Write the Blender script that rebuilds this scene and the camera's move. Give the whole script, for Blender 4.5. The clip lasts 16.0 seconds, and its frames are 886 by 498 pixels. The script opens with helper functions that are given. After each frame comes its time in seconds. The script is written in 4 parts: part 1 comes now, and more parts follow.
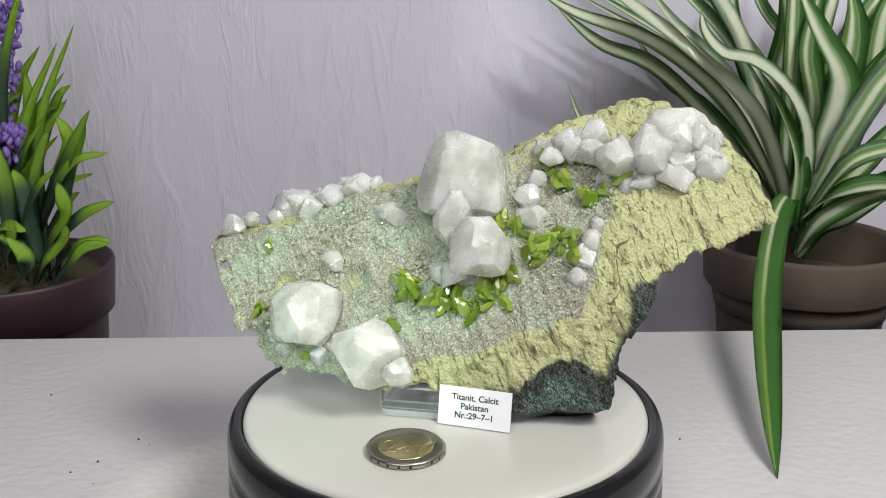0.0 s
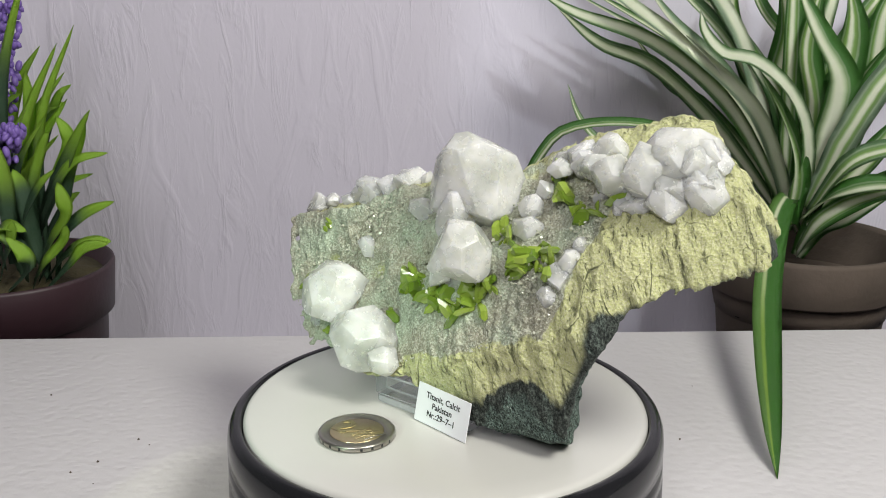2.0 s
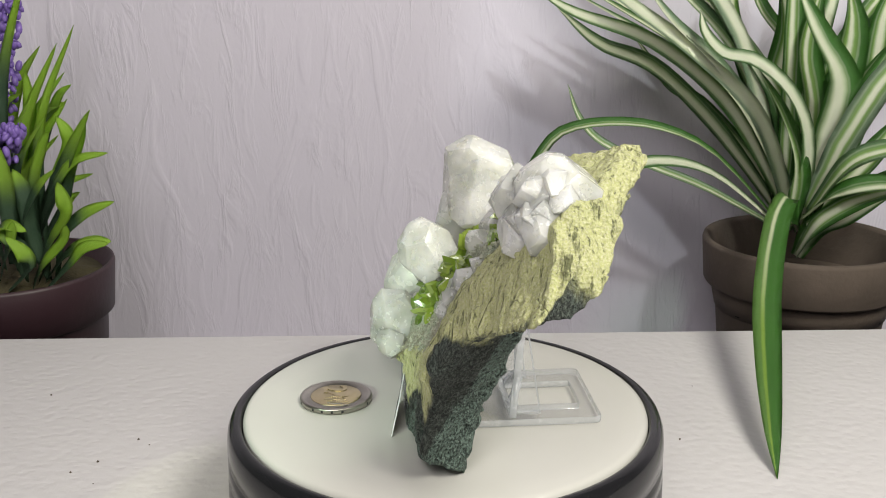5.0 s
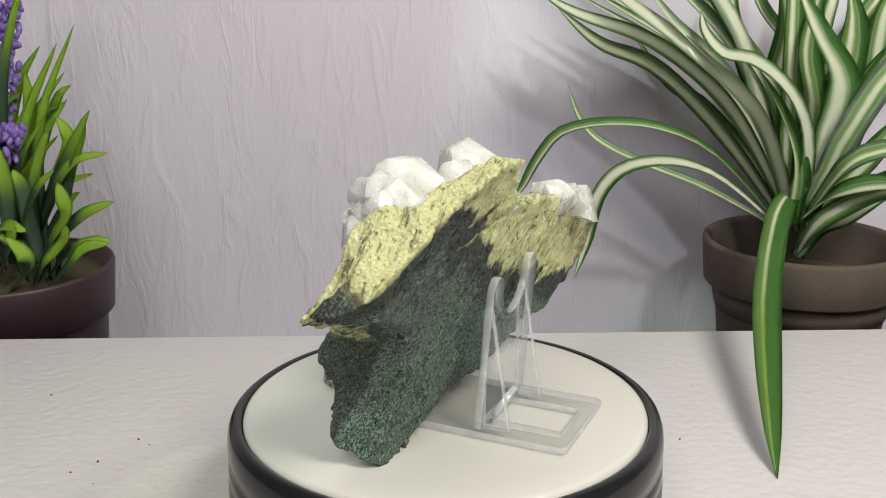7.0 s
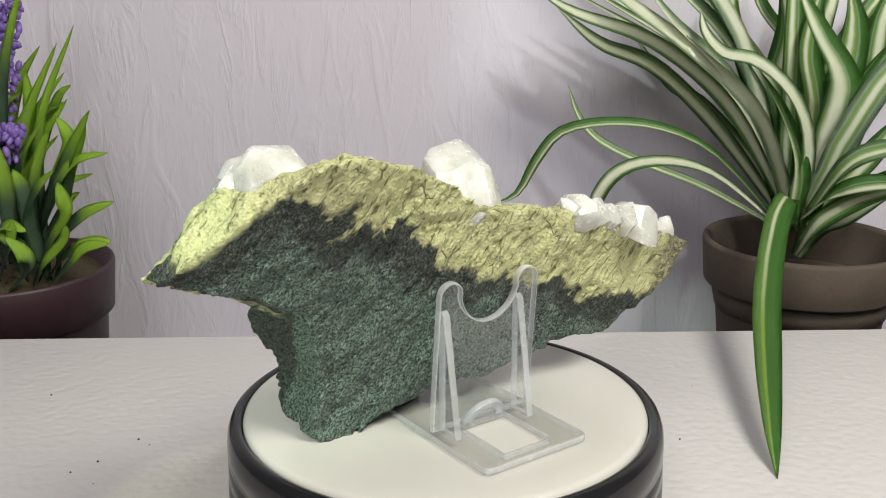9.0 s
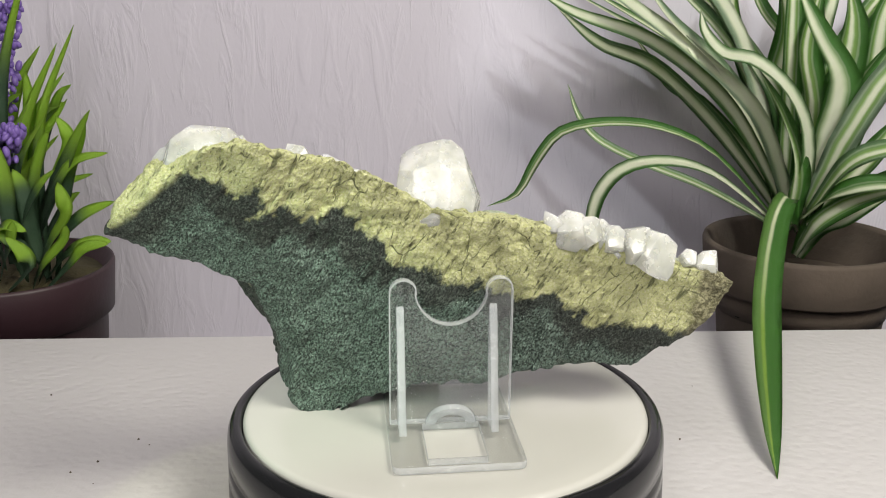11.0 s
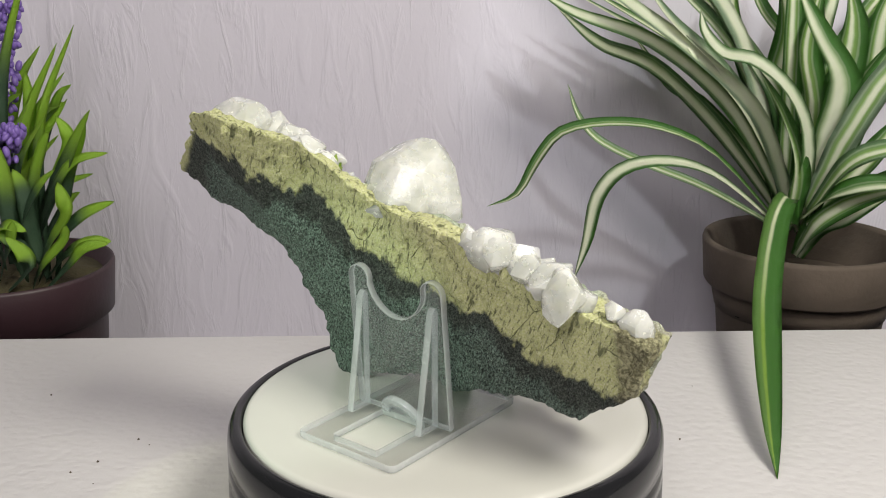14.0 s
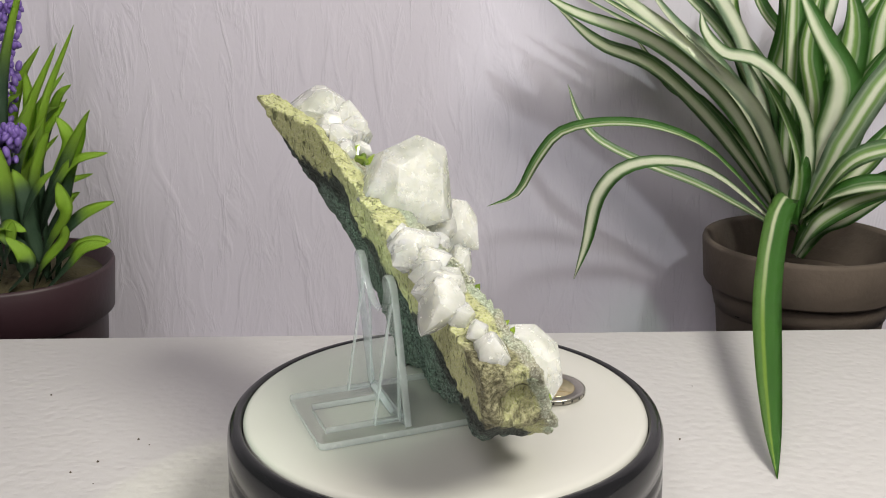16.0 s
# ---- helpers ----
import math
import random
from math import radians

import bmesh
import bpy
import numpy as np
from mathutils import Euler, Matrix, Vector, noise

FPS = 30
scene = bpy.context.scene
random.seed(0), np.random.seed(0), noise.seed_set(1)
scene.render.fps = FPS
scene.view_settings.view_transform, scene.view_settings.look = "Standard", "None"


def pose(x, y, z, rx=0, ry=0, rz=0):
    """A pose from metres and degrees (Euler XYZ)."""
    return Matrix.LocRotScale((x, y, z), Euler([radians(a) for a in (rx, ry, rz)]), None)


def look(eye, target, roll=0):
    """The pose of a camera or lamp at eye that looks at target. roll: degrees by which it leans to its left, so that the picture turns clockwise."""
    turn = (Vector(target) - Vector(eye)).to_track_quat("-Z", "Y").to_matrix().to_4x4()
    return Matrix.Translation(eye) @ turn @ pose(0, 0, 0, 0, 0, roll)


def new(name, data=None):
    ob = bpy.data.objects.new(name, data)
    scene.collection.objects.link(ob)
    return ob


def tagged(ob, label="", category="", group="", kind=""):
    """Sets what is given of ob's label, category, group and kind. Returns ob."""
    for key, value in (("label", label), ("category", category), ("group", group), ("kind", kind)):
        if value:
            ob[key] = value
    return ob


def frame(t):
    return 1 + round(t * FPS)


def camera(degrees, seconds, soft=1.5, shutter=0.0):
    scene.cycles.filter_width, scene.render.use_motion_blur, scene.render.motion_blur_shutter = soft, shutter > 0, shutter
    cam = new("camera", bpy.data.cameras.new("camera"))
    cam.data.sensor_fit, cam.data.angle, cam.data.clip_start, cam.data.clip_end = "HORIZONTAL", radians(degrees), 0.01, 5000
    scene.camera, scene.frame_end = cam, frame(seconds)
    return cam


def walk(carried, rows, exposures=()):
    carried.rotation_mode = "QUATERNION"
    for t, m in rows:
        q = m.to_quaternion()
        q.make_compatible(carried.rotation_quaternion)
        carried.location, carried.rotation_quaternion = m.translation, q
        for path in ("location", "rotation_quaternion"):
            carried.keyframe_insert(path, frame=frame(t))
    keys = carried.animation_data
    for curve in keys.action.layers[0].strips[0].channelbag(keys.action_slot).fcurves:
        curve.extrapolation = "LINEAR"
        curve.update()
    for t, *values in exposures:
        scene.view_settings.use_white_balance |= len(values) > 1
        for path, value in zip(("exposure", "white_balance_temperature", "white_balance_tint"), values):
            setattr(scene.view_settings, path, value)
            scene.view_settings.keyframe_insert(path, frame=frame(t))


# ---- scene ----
MM = 0.001
SECONDS = 16.0
SPIN = -14.855          # degrees per second of the turntable
TABLE_Z = -0.045

cam = camera(46.79, SECONDS, soft=1.0)
CAM_POSE = pose(0, -0.3365, 0.15627, 90 - 16.379, 0.07, 0.114)
walk(cam, [(0.0, CAM_POSE), (SECONDS, CAM_POSE)], exposures=[(0.0, -0.08, 6400, 5), (1.5, -0.02, 6450, 5), (3.5, 0.07, 6700, 4), (7.0, 0.14, 6850, 4), (SECONDS, 0.12, 6850, 4)])

# ---- world and lamps ----
world = bpy.data.worlds.new("room_air")
scene.world = world
world.use_nodes = True
world.node_tree.nodes["Background"].inputs[0].default_value = (0.80, 0.82, 0.9, 1)
world.node_tree.nodes["Background"].inputs[1].default_value = 0.045


def area(name, eye, target, size, watts, colour):
    data = bpy.data.lights.new(name, "AREA")
    data.shape, data.size, data.energy, data.color = "DISK", size, watts, colour
    ob = new(name, data)
    ob.matrix_world = look(eye, target)
    return ob


area("desk_lamp_key", (0.46, -0.46, 0.78), (0.05, 0.15, 0.0), 0.36, 10.4, (1.0, 0.965, 0.915))
# Added fill from the left; no lamp is known there.
area("fill_lamp_left", (-0.16, -0.66, 0.62), (0.05, 0.1, 0.03), 0.40, 3.9, (1.0, 0.95, 0.99))
beam = bpy.data.lights.new("spot_lamp", "SPOT")
beam.energy, beam.color, beam.spot_size, beam.spot_blend, beam.shadow_soft_size = 8.5, (0.74, 1.0, 0.78), radians(10.5), 0.6, 0.010
new("spot_lamp", beam).matrix_world = look((-0.36, -0.52, 0.30), (-0.056, -0.026, 0.040))
# Added spot for the wall's lighter band and the plant; its source is unseen.
wash = bpy.data.lights.new("added_wall_spot", "SPOT")
wash.energy, wash.color, wash.spot_size, wash.spot_blend, wash.shadow_soft_size = 9.5, (0.92, 0.97, 1.0), radians(20.5), 0.35, 0.02
new("added_wall_spot", wash).matrix_world = look((0.30, -0.55, 0.62), (0.190, 0.40, 0.09))
# Added spot, no known lamp: makes the yellow-green patch left on the table.
glint = bpy.data.lights.new("added_patch_spot", "SPOT")
glint.energy, glint.color, glint.spot_size, glint.spot_blend, glint.shadow_soft_size = 6.0, (0.92, 1.0, 0.55), radians(4.8), 0.35, 0.004
new("added_patch_spot", glint).matrix_world = look((-0.36, -0.56, 0.40), (-0.100, 0.012, -0.045))

# ---- node helpers ----


class Mat:
    """A small wrapper for building a node material."""

    def __init__(self, name, rough=0.5, **kw):
        self.m = bpy.data.materials.new(name)
        self.m.use_nodes = True
        self.nt = self.m.node_tree
        self.b = self.nt.nodes["Principled BSDF"]
        self.set(self.b, "Roughness", rough)
        for k, v in kw.items():
            self.set(self.b, k.replace("_", " "), v)
        self.tc = self.nt.nodes.new("ShaderNodeTexCoord")
        self.co = self.tc.outputs["Object"]

    def set(self, node, socket, v):
        s = node.inputs[socket]
        if isinstance(v, bpy.types.NodeSocket):
            self.nt.links.new(v, s)
        elif isinstance(v, tuple) and len(v) == 3 and s.type == "RGBA":
            s.default_value = (*v, 1)
        else:
            s.default_value = v

    def scaled(self, sx, sy, sz, rot=(0, 0, 0), co=None):
        n = self.nt.nodes.new("ShaderNodeMapping")
        self.nt.links.new(co or self.co, n.inputs[0])
        n.inputs["Rotation"].default_value = [radians(a) for a in rot]
        n.inputs["Scale"].default_value = (sx, sy, sz)
        return n.outputs[0]

    def along(self, axis, stretch):
        """Coordinates stretched along an axis, for fibres."""
        n = self.nt.nodes.new("ShaderNodeMapping")
        n.vector_type = "TEXTURE"
        self.nt.links.new(self.co, n.inputs[0])
        n.inputs["Rotation"].default_value = Vector(axis).to_track_quat("Z", "Y").to_euler()
        n.inputs["Scale"].default_value = (1, 1, stretch)
        return n.outputs[0]

    def noise(self, scale, detail=4, co=None, rough=0.55, dist=0.0):
        n = self.nt.nodes.new("ShaderNodeTexNoise")
        self.nt.links.new(co or self.co, n.inputs["Vector"])
        self.set(n, "Scale", scale), self.set(n, "Detail", detail)
        self.set(n, "Roughness", rough), self.set(n, "Distortion", dist)
        return n.outputs[0]

    def voronoi(self, scale, co=None, feature="F1", out="Distance"):
        n = self.nt.nodes.new("ShaderNodeTexVoronoi")
        n.feature = feature
        self.nt.links.new(co or self.co, n.inputs["Vector"])
        self.set(n, "Scale", scale)
        return n.outputs[out]

    def math(self, op, a, b=0.0, c=0.0, clamp=False):
        n = self.nt.nodes.new("ShaderNodeMath")
        n.operation, n.use_clamp = op, clamp
        for i, v in enumerate((a, b, c)):
            self.set(n, i, v)
        return n.outputs[0]

    def dot(self, v, co=None):
        n = self.nt.nodes.new("ShaderNodeVectorMath")
        n.operation = "DOT_PRODUCT"
        self.nt.links.new(co or self.co, n.inputs[0])
        n.inputs[1].default_value = v
        return n.outputs["Value"]

    def ramp(self, fac, lo, hi):
        n = self.nt.nodes.new("ShaderNodeMapRange")
        n.interpolation_type = "SMOOTHSTEP"
        self.set(n, 0, fac), self.set(n, 1, lo), self.set(n, 2, hi)
        return n.outputs[0]

    def mix(self, fac, a, b, blend="MIX"):
        n = self.nt.nodes.new("ShaderNodeMix")
        n.data_type, n.blend_type = "RGBA", blend
        self.set(n, 0, fac), self.set(n, 6, a), self.set(n, 7, b)
        return n.outputs[2]

    def colour(self, v):
        self.set(self.b, "Base Color", v)
        return self

    def bump(self, height, dist, strength=1.0):
        n = self.nt.nodes.new("ShaderNodeBump")
        self.set(n, "Height", height), self.set(n, "Distance", dist), self.set(n, "Strength", strength)
        if self.b.inputs["Normal"].is_linked:
            self.nt.links.new(self.b.inputs["Normal"].links[0].from_socket, n.inputs["Normal"])
        self.nt.links.new(n.outputs[0], self.b.inputs["Normal"])
        return self

    def random(self):
        return self.nt.nodes.new("ShaderNodeObjectInfo").outputs["Random"]


# ---- materials ----


def mat_wall():
    m = Mat("lilac_plaster", 0.75)
    streak = m.noise(75, 5, m.scaled(1, 1, 0.20, (0, 10, 0)), 0.6, 1.2)
    drip = m.noise(34, 3, m.scaled(1, 1, 0.30, (0, -6, 0)), 0.5, 2.0)
    fine = m.noise(420, 4, m.scaled(1, 1, 0.6))
    big = m.noise(5, 3)
    m.colour(m.mix(big, (0.56, 0.53, 0.62), (0.62, 0.585, 0.67)))
    h = m.math("ADD", m.ramp(streak, 0.50, 0.80), m.math("MULTIPLY", m.ramp(drip, 0.45, 0.7), 0.8))
    m.bump(m.math("ADD", h, m.math("MULTIPLY", fine, 0.18)), 0.0013, 0.48)
    return m.m


def mat_table():
    m = Mat("white_embossed_paper", 0.7)
    cells = m.voronoi(230, m.scaled(1, 1.15, 1, (0, 0, 25)), "SMOOTH_F1")
    fine = m.noise(900, 3)
    m.colour(m.mix(m.noise(9, 4), (0.53, 0.515, 0.525), (0.59, 0.575, 0.58)))
    m.bump(m.math("ADD", cells, m.math("MULTIPLY", fine, 0.3)), 0.0009, 0.55)
    return m.m


def mat_plain(name, a, b, rough, scale=60, bump=0.0, bump_scale=600, **kw):
    m = Mat(name, rough, **kw)
    m.colour(m.mix(m.noise(scale, 5), a, b))
    if bump:
        m.bump(m.noise(bump_scale, 4), bump, 0.6)
    return m.m


FIBRE = (-0.45, 0.30, 1.0)        # grain of the stone


def mat_rock():
    m = Mat("schist_matrix", 0.8)
    # layers, from coordinates in metres: the druse skin, the yellow layer, the dark layer
    wob = m.math("SUBTRACT", m.noise(90, 5), 0.5)
    skin = m.math("MINIMUM", m.math("ADD", m.dot((0.30, 1.0, -0.50)), 0.0252), m.math("ADD", m.dot((0.30, 1.0, -0.80)), 0.0430))
    skin = m.math("ADD", skin, m.math("MULTIPLY", wob, 0.007))
    low = m.math("ADD", m.dot((0.4, 0, -1.0)), 0.0225)
    side = m.math("ADD", m.dot((1.5, 0, -0.51)), -0.0468)
    bare = m.ramp(m.math("ADD", m.math("MAXIMUM", low, side), m.math("MULTIPLY", wob, 0.012)), -0.0006, 0.0008)
    druse = m.math("MULTIPLY", m.math("SUBTRACT", 1.0, m.ramp(skin, 0.0024, 0.0042)), m.math("SUBTRACT", 1.0, bare))
    long = m.along(FIBRE, 5.0)
    ragged = m.math("MULTIPLY", m.math("SUBTRACT", m.noise(60, 6, m.along(FIBRE, 2.2), 0.65), 0.5), 0.050)
    # the rear face, and how far a point lies in front of it
    east = m.dot((1.0, 0, 0))
    flat = m.math("ADD", m.dot((-0.251, 0, 0.341)), 0.0042)
    bulge = m.math("ADD", m.dot((-0.336, 0, 0.604)), -0.0026)
    weight = m.math("MULTIPLY", m.math("SUBTRACT", east, 0.042), 1 / 0.022, clamp=True)
    rear = m.math("ADD", flat, m.math("MULTIPLY", weight, m.math("MAXIMUM", m.math("SUBTRACT", bulge, flat), 0.0)))
    ahead = m.math("SUBTRACT", rear, m.dot((0, 1.0, 0)))
    step_up = m.math("MULTIPLY", m.ramp(m.math("ADD", east, m.math("MULTIPLY", wob, 0.006)), 0.0245, 0.0285), 0.0085)
    band = m.math("ADD", m.math("ADD", m.dot((-0.29, 0, 1.0)), -0.0545), m.math("MULTIPLY", step_up, -1.0))
    band = m.math("SUBTRACT", band, m.math("MULTIPLY", m.ramp(east, 0.038, 0.062), 0.004))
    band = m.math("SUBTRACT", band, m.math("MULTIPLY", m.math("MAXIMUM", m.math("SUBTRACT", east, 0.074), 0.0), 0.35))
    inward = m.math("MINIMUM", 2.3, m.math("MAXIMUM", 1.0, m.math("ADD", m.math("MULTIPLY", east, 21.7), 2.73)))
    inward = m.math("ADD", inward, m.math("MULTIPLY", m.ramp(east, 0.040, 0.058), 1.5))
    deep = m.math("ADD", m.math("ADD", band, m.math("MULTIPLY", m.math("MAXIMUM", ahead, 0.0), inward)), m.math("MULTIPLY", ragged, 0.75))
    toe = m.math("ADD", m.math("ADD", m.dot((-0.22, 0, 1.0)), -0.0085), m.math("MULTIPLY", ragged, 0.4))
    hem = m.math("ADD", m.math("ADD", m.dot((-0.483, -0.189, 1.0)), -0.0205), m.math("MULTIPLY", ragged, 0.5))
    hem = m.math("MAXIMUM", hem, m.math("SUBTRACT", 0.060, east))
    cap = m.math("ADD", m.dot((0.748, 0.235, 0.62)), -0.1292)
    deep = m.math("MAXIMUM", deep, m.math("ADD", cap, m.math("MULTIPLY", ragged, 0.12)))
    foot = m.math("MAXIMUM", m.math("ADD", m.dot((0, 0, 1.0)), -0.0492), m.math("ADD", m.dot((-1.0, -0.12, 0.40)), 0.0423))
    deep = m.math("MINIMUM", m.math("MINIMUM", deep, toe), m.math("MINIMUM", hem, foot))
    dark = m.math("SUBTRACT", 1.0, m.ramp(deep, -0.002, 0.0015))
    fibre = m.noise(900, 5, long, 0.7)
    coarse = m.noise(330, 4, long, 0.6)
    grain = m.noise(1800, 4, None, 0.7)
    pits = m.math("MULTIPLY", m.ramp(fibre, 0.30, 0.46), m.ramp(coarse, 0.30, 0.43))
    yellow = m.mix(m.noise(28, 4), (0.39, 0.43, 0.15), (0.56, 0.56, 0.26))
    yellow = m.mix(m.ramp(grain, 0.35, 0.7), yellow, (0.62, 0.61, 0.40))
    crack = m.ramp(m.math("ADD", m.voronoi(75, m.along(FIBRE, 1.8), "DISTANCE_TO_EDGE"), m.math("MULTIPLY", m.noise(160, 4), 0.06)), 0.024, 0.040)
    pits = m.math("MULTIPLY", pits, m.math("MAXIMUM", crack, m.ramp(m.noise(40, 2), 0.45, 0.55)))
    yellow = m.mix(pits, (0.14, 0.15, 0.07), yellow)
    speck = m.noise(1500, 6, m.along(FIBRE, 1.6), 0.8)
    green = m.mix(m.ramp(speck, 0.42, 0.60), (0.010, 0.018, 0.015), (0.17, 0.24, 0.20))
    green = m.mix(m.ramp(m.noise(2300, 3, None, 0.6), 0.60, 0.70), green, (0.38, 0.46, 0.40))
    sooty = m.mix(m.ramp(speck, 0.44, 0.64), (0.008, 0.012, 0.010), (0.11, 0.13, 0.11))
    zone = m.math("ADD", m.ramp(deep, -0.020, -0.004), m.math("MULTIPLY", m.math("SUBTRACT", m.noise(60, 6, m.along(FIBRE, 3.0), 0.65), 0.5), 2.2))
    green = m.mix(m.ramp(zone, 0.25, 0.85), green, sooty)
    crust = m.mix(m.ramp(m.noise(55, 5), 0.38, 0.60), (0.42, 0.40, 0.30), (0.47, 0.56, 0.41))
    crust = m.mix(m.ramp(m.noise(1500, 4, None, 0.7), 0.45, 0.62), m.mix(0.45, crust, (0.16, 0.16, 0.11)), m.mix(0.4, crust, (0.78, 0.79, 0.70)))
    stone = m.mix(dark, yellow, green)
    brown = m.mix(m.ramp(m.noise(700, 5, None, 0.7), 0.40, 0.62), (0.075, 0.065, 0.032), (0.34, 0.32, 0.20))
    broken = m.math("MULTIPLY", m.ramp(m.math("ADD", m.math("MULTIPLY", east, -1.0), m.math("MULTIPLY", wob, 0.010)), 0.0705, 0.0765), m.ramp(m.noise(60, 4), 0.36, 0.52))
    stone = m.mix(m.math("MULTIPLY", broken, 0.9), stone, brown)
    m.colour(m.mix(druse, stone, crust))
    m.set(m.b, "Roughness", m.math("SUBTRACT", 0.85, m.math("MULTIPLY", m.ramp(m.noise(1900, 3), 0.54, 0.66), 0.68)))
    m.bump(m.math("ADD", m.math("MULTIPLY", pits, 0.9), m.math("MULTIPLY", grain, 0.8)), 0.0009, 0.8)
    m.bump(m.voronoi(900), 0.0008, 0.6)
    return m.m


def mat_calcite():
    m = Mat("milky_calcite", 0.28, IOR=1.50)
    cloud = m.noise(110, 5, None, 0.5)
    m.colour(m.mix(m.ramp(cloud, 0.3, 0.7), (0.76, 0.775, 0.72), (0.84, 0.84, 0.81)))
    m.set(m.b, "Subsurface Weight", 0.85)
    m.set(m.b, "Subsurface Radius", (1.0, 0.98, 0.88))
    m.set(m.b, "Subsurface Scale", 0.0065)
    m.set(m.b, "Transmission Weight", m.math("SUBTRACT", 0.50, m.math("MULTIPLY", m.ramp(cloud, 0.3, 0.7), 0.26)))
    m.set(m.b, "Roughness", m.math("ADD", 0.05, m.math("MULTIPLY", m.ramp(m.noise(260, 5, None, 0.6), 0.3, 0.7), 0.30)))
    m.bump(m.noise(70, 3, None, 0.5), 0.0006, 0.25)
    m.bump(m.ramp(m.noise(600, 4, None, 0.6), 0.52, 0.72), 0.00012, 0.5)
    return m.m


def mat_titanite():
    m = Mat("green_titanite", 0.09, IOR=1.75)
    m.colour(m.mix(m.math("ADD", m.math("MULTIPLY", m.random(), 0.7), m.math("MULTIPLY", m.noise(200, 3), 0.3)), (0.13, 0.27, 0.012), (0.52, 0.68, 0.11)))
    m.set(m.b, "Transmission Weight", 0.45)
    m.bump(m.noise(500, 3), 0.0003, 0.4)
    return m.m


def mat_acrylic(name, clear_part, tint, haze):
    """Clear sheet: light passes straight, gloss by Fresnel, a little pale haze laid in by noise."""
    m = Mat(name, 0.05, IOR=1.49)
    nt = m.nt
    m.colour((0.90, 0.92, 0.95))
    clear, gloss = nt.nodes.new("ShaderNodeBsdfTransparent"), nt.nodes.new("ShaderNodeBsdfGlossy")
    clear.inputs[0].default_value = (*tint, 1)
    gloss.inputs["Roughness"].default_value = 0.04
    edge_on = nt.nodes.new("ShaderNodeLayerWeight")
    edge_on.inputs[0].default_value = 0.25
    sheen = m.math("ADD", 0.03, m.math("MULTIPLY", edge_on.outputs["Facing"], 0.13))
    body, skin = nt.nodes.new("ShaderNodeMixShader"), nt.nodes.new("ShaderNodeMixShader")
    m.set(body, 0, m.math("ADD", 1 - clear_part, m.math("MULTIPLY", m.ramp(m.noise(260, 6, None, 0.7), 0.5, 0.8), haze)))
    nt.links.new(clear.outputs[0], body.inputs[1])
    nt.links.new(m.b.outputs[0], body.inputs[2])
    nt.links.new(sheen, skin.inputs[0])
    nt.links.new(body.outputs[0], skin.inputs[1])
    nt.links.new(gloss.outputs[0], skin.inputs[2])
    nt.links.new(skin.outputs[0], nt.nodes["Material Output"].inputs[0])
    return m.m


def mat_metal(name, a, b, rough):
    m = Mat(name, rough, Metallic=1.0)
    m.colour(m.mix(m.noise(300, 4), a, b))
    m.bump(m.noise(900, 4), 0.0002, 0.4)
    return m.m


def mat_stripe_leaf():
    """Dark green blade with cream stripes along it; UV x runs across the blade."""
    m = Mat("variegated_blade", 0.36)
    sep = m.nt.nodes.new("ShaderNodeSeparateXYZ")
    m.nt.links.new(m.tc.outputs["UV"], sep.inputs[0])
    u, rnd = sep.outputs[0], m.random()
    wob = m.math("MULTIPLY", m.math("SUBTRACT", m.noise(60, 3), 0.5), 0.12)
    u = m.math("ADD", u, wob)
    off = m.math("ABSOLUTE", m.math("SUBTRACT", u, m.math("ADD", 0.36, m.math("MULTIPLY", rnd, 0.36))))
    vary = m.math("FRACT", m.math("MULTIPLY", rnd, 7.3))
    half = m.math("ADD", 0.08, m.math("MULTIPLY", vary, 0.18))
    cream = m.math("SUBTRACT", 1.0, m.ramp(off, m.math("MULTIPLY", half, 0.35), m.math("MULTIPLY", half, 1.7)))
    thin = m.math("ABSOLUTE", m.math("SUBTRACT", off, m.math("ADD", 0.27, m.math("MULTIPLY", rnd, 0.08))))
    cream = m.math("MAXIMUM", cream, m.math("MULTIPLY", m.math("SUBTRACT", 1.0, m.ramp(thin, 0.010, 0.060)), 0.22))
    lime = m.math("SUBTRACT", 1.0, m.ramp(off, 0.12, 0.34))
    vein = m.noise(25, 2, m.scaled(60, 0.4, 1, co=m.tc.outputs["UV"]))
    base = m.mix(m.ramp(m.math("FRACT", m.math("MULTIPLY", rnd, 13.7)), 0.6, 0.95), m.mix(vein, (0.032, 0.125, 0.018), (0.095, 0.255, 0.050)), m.mix(vein, (0.19, 0.29, 0.18), (0.33, 0.44, 0.30)))
    base = m.mix(lime, base, (0.24, 0.40, 0.10))
    m.colour(m.mix(cream, base, m.mix(vein, (0.70, 0.74, 0.54), (0.88, 0.89, 0.78))))
    m.bump(vein, 0.0004, 0.5)
    return m.m


def mat_lime_leaf():
    """Green plastic leaf whose tip turns lime; UV y runs along it."""
    m = Mat("lime_tipped_leaf", 0.45)
    sep = m.nt.nodes.new("ShaderNodeSeparateXYZ")
    m.nt.links.new(m.tc.outputs["UV"], sep.inputs[0])
    v = m.math("ADD", sep.outputs[1], m.math("MULTIPLY", m.math("SUBTRACT", m.random(), 0.5), 0.5))
    tip = m.ramp(v, 0.40, 0.66)
    base = m.mix(m.noise(120, 4), (0.045, 0.10, 0.055), (0.11, 0.19, 0.115))
    m.colour(m.mix(tip, base, (0.38, 0.62, 0.07)))
    m.bump(m.noise(14, 2, m.scaled(50, 1, 1, co=m.tc.outputs["UV"])), 0.0005, 0.5)
    return m.m


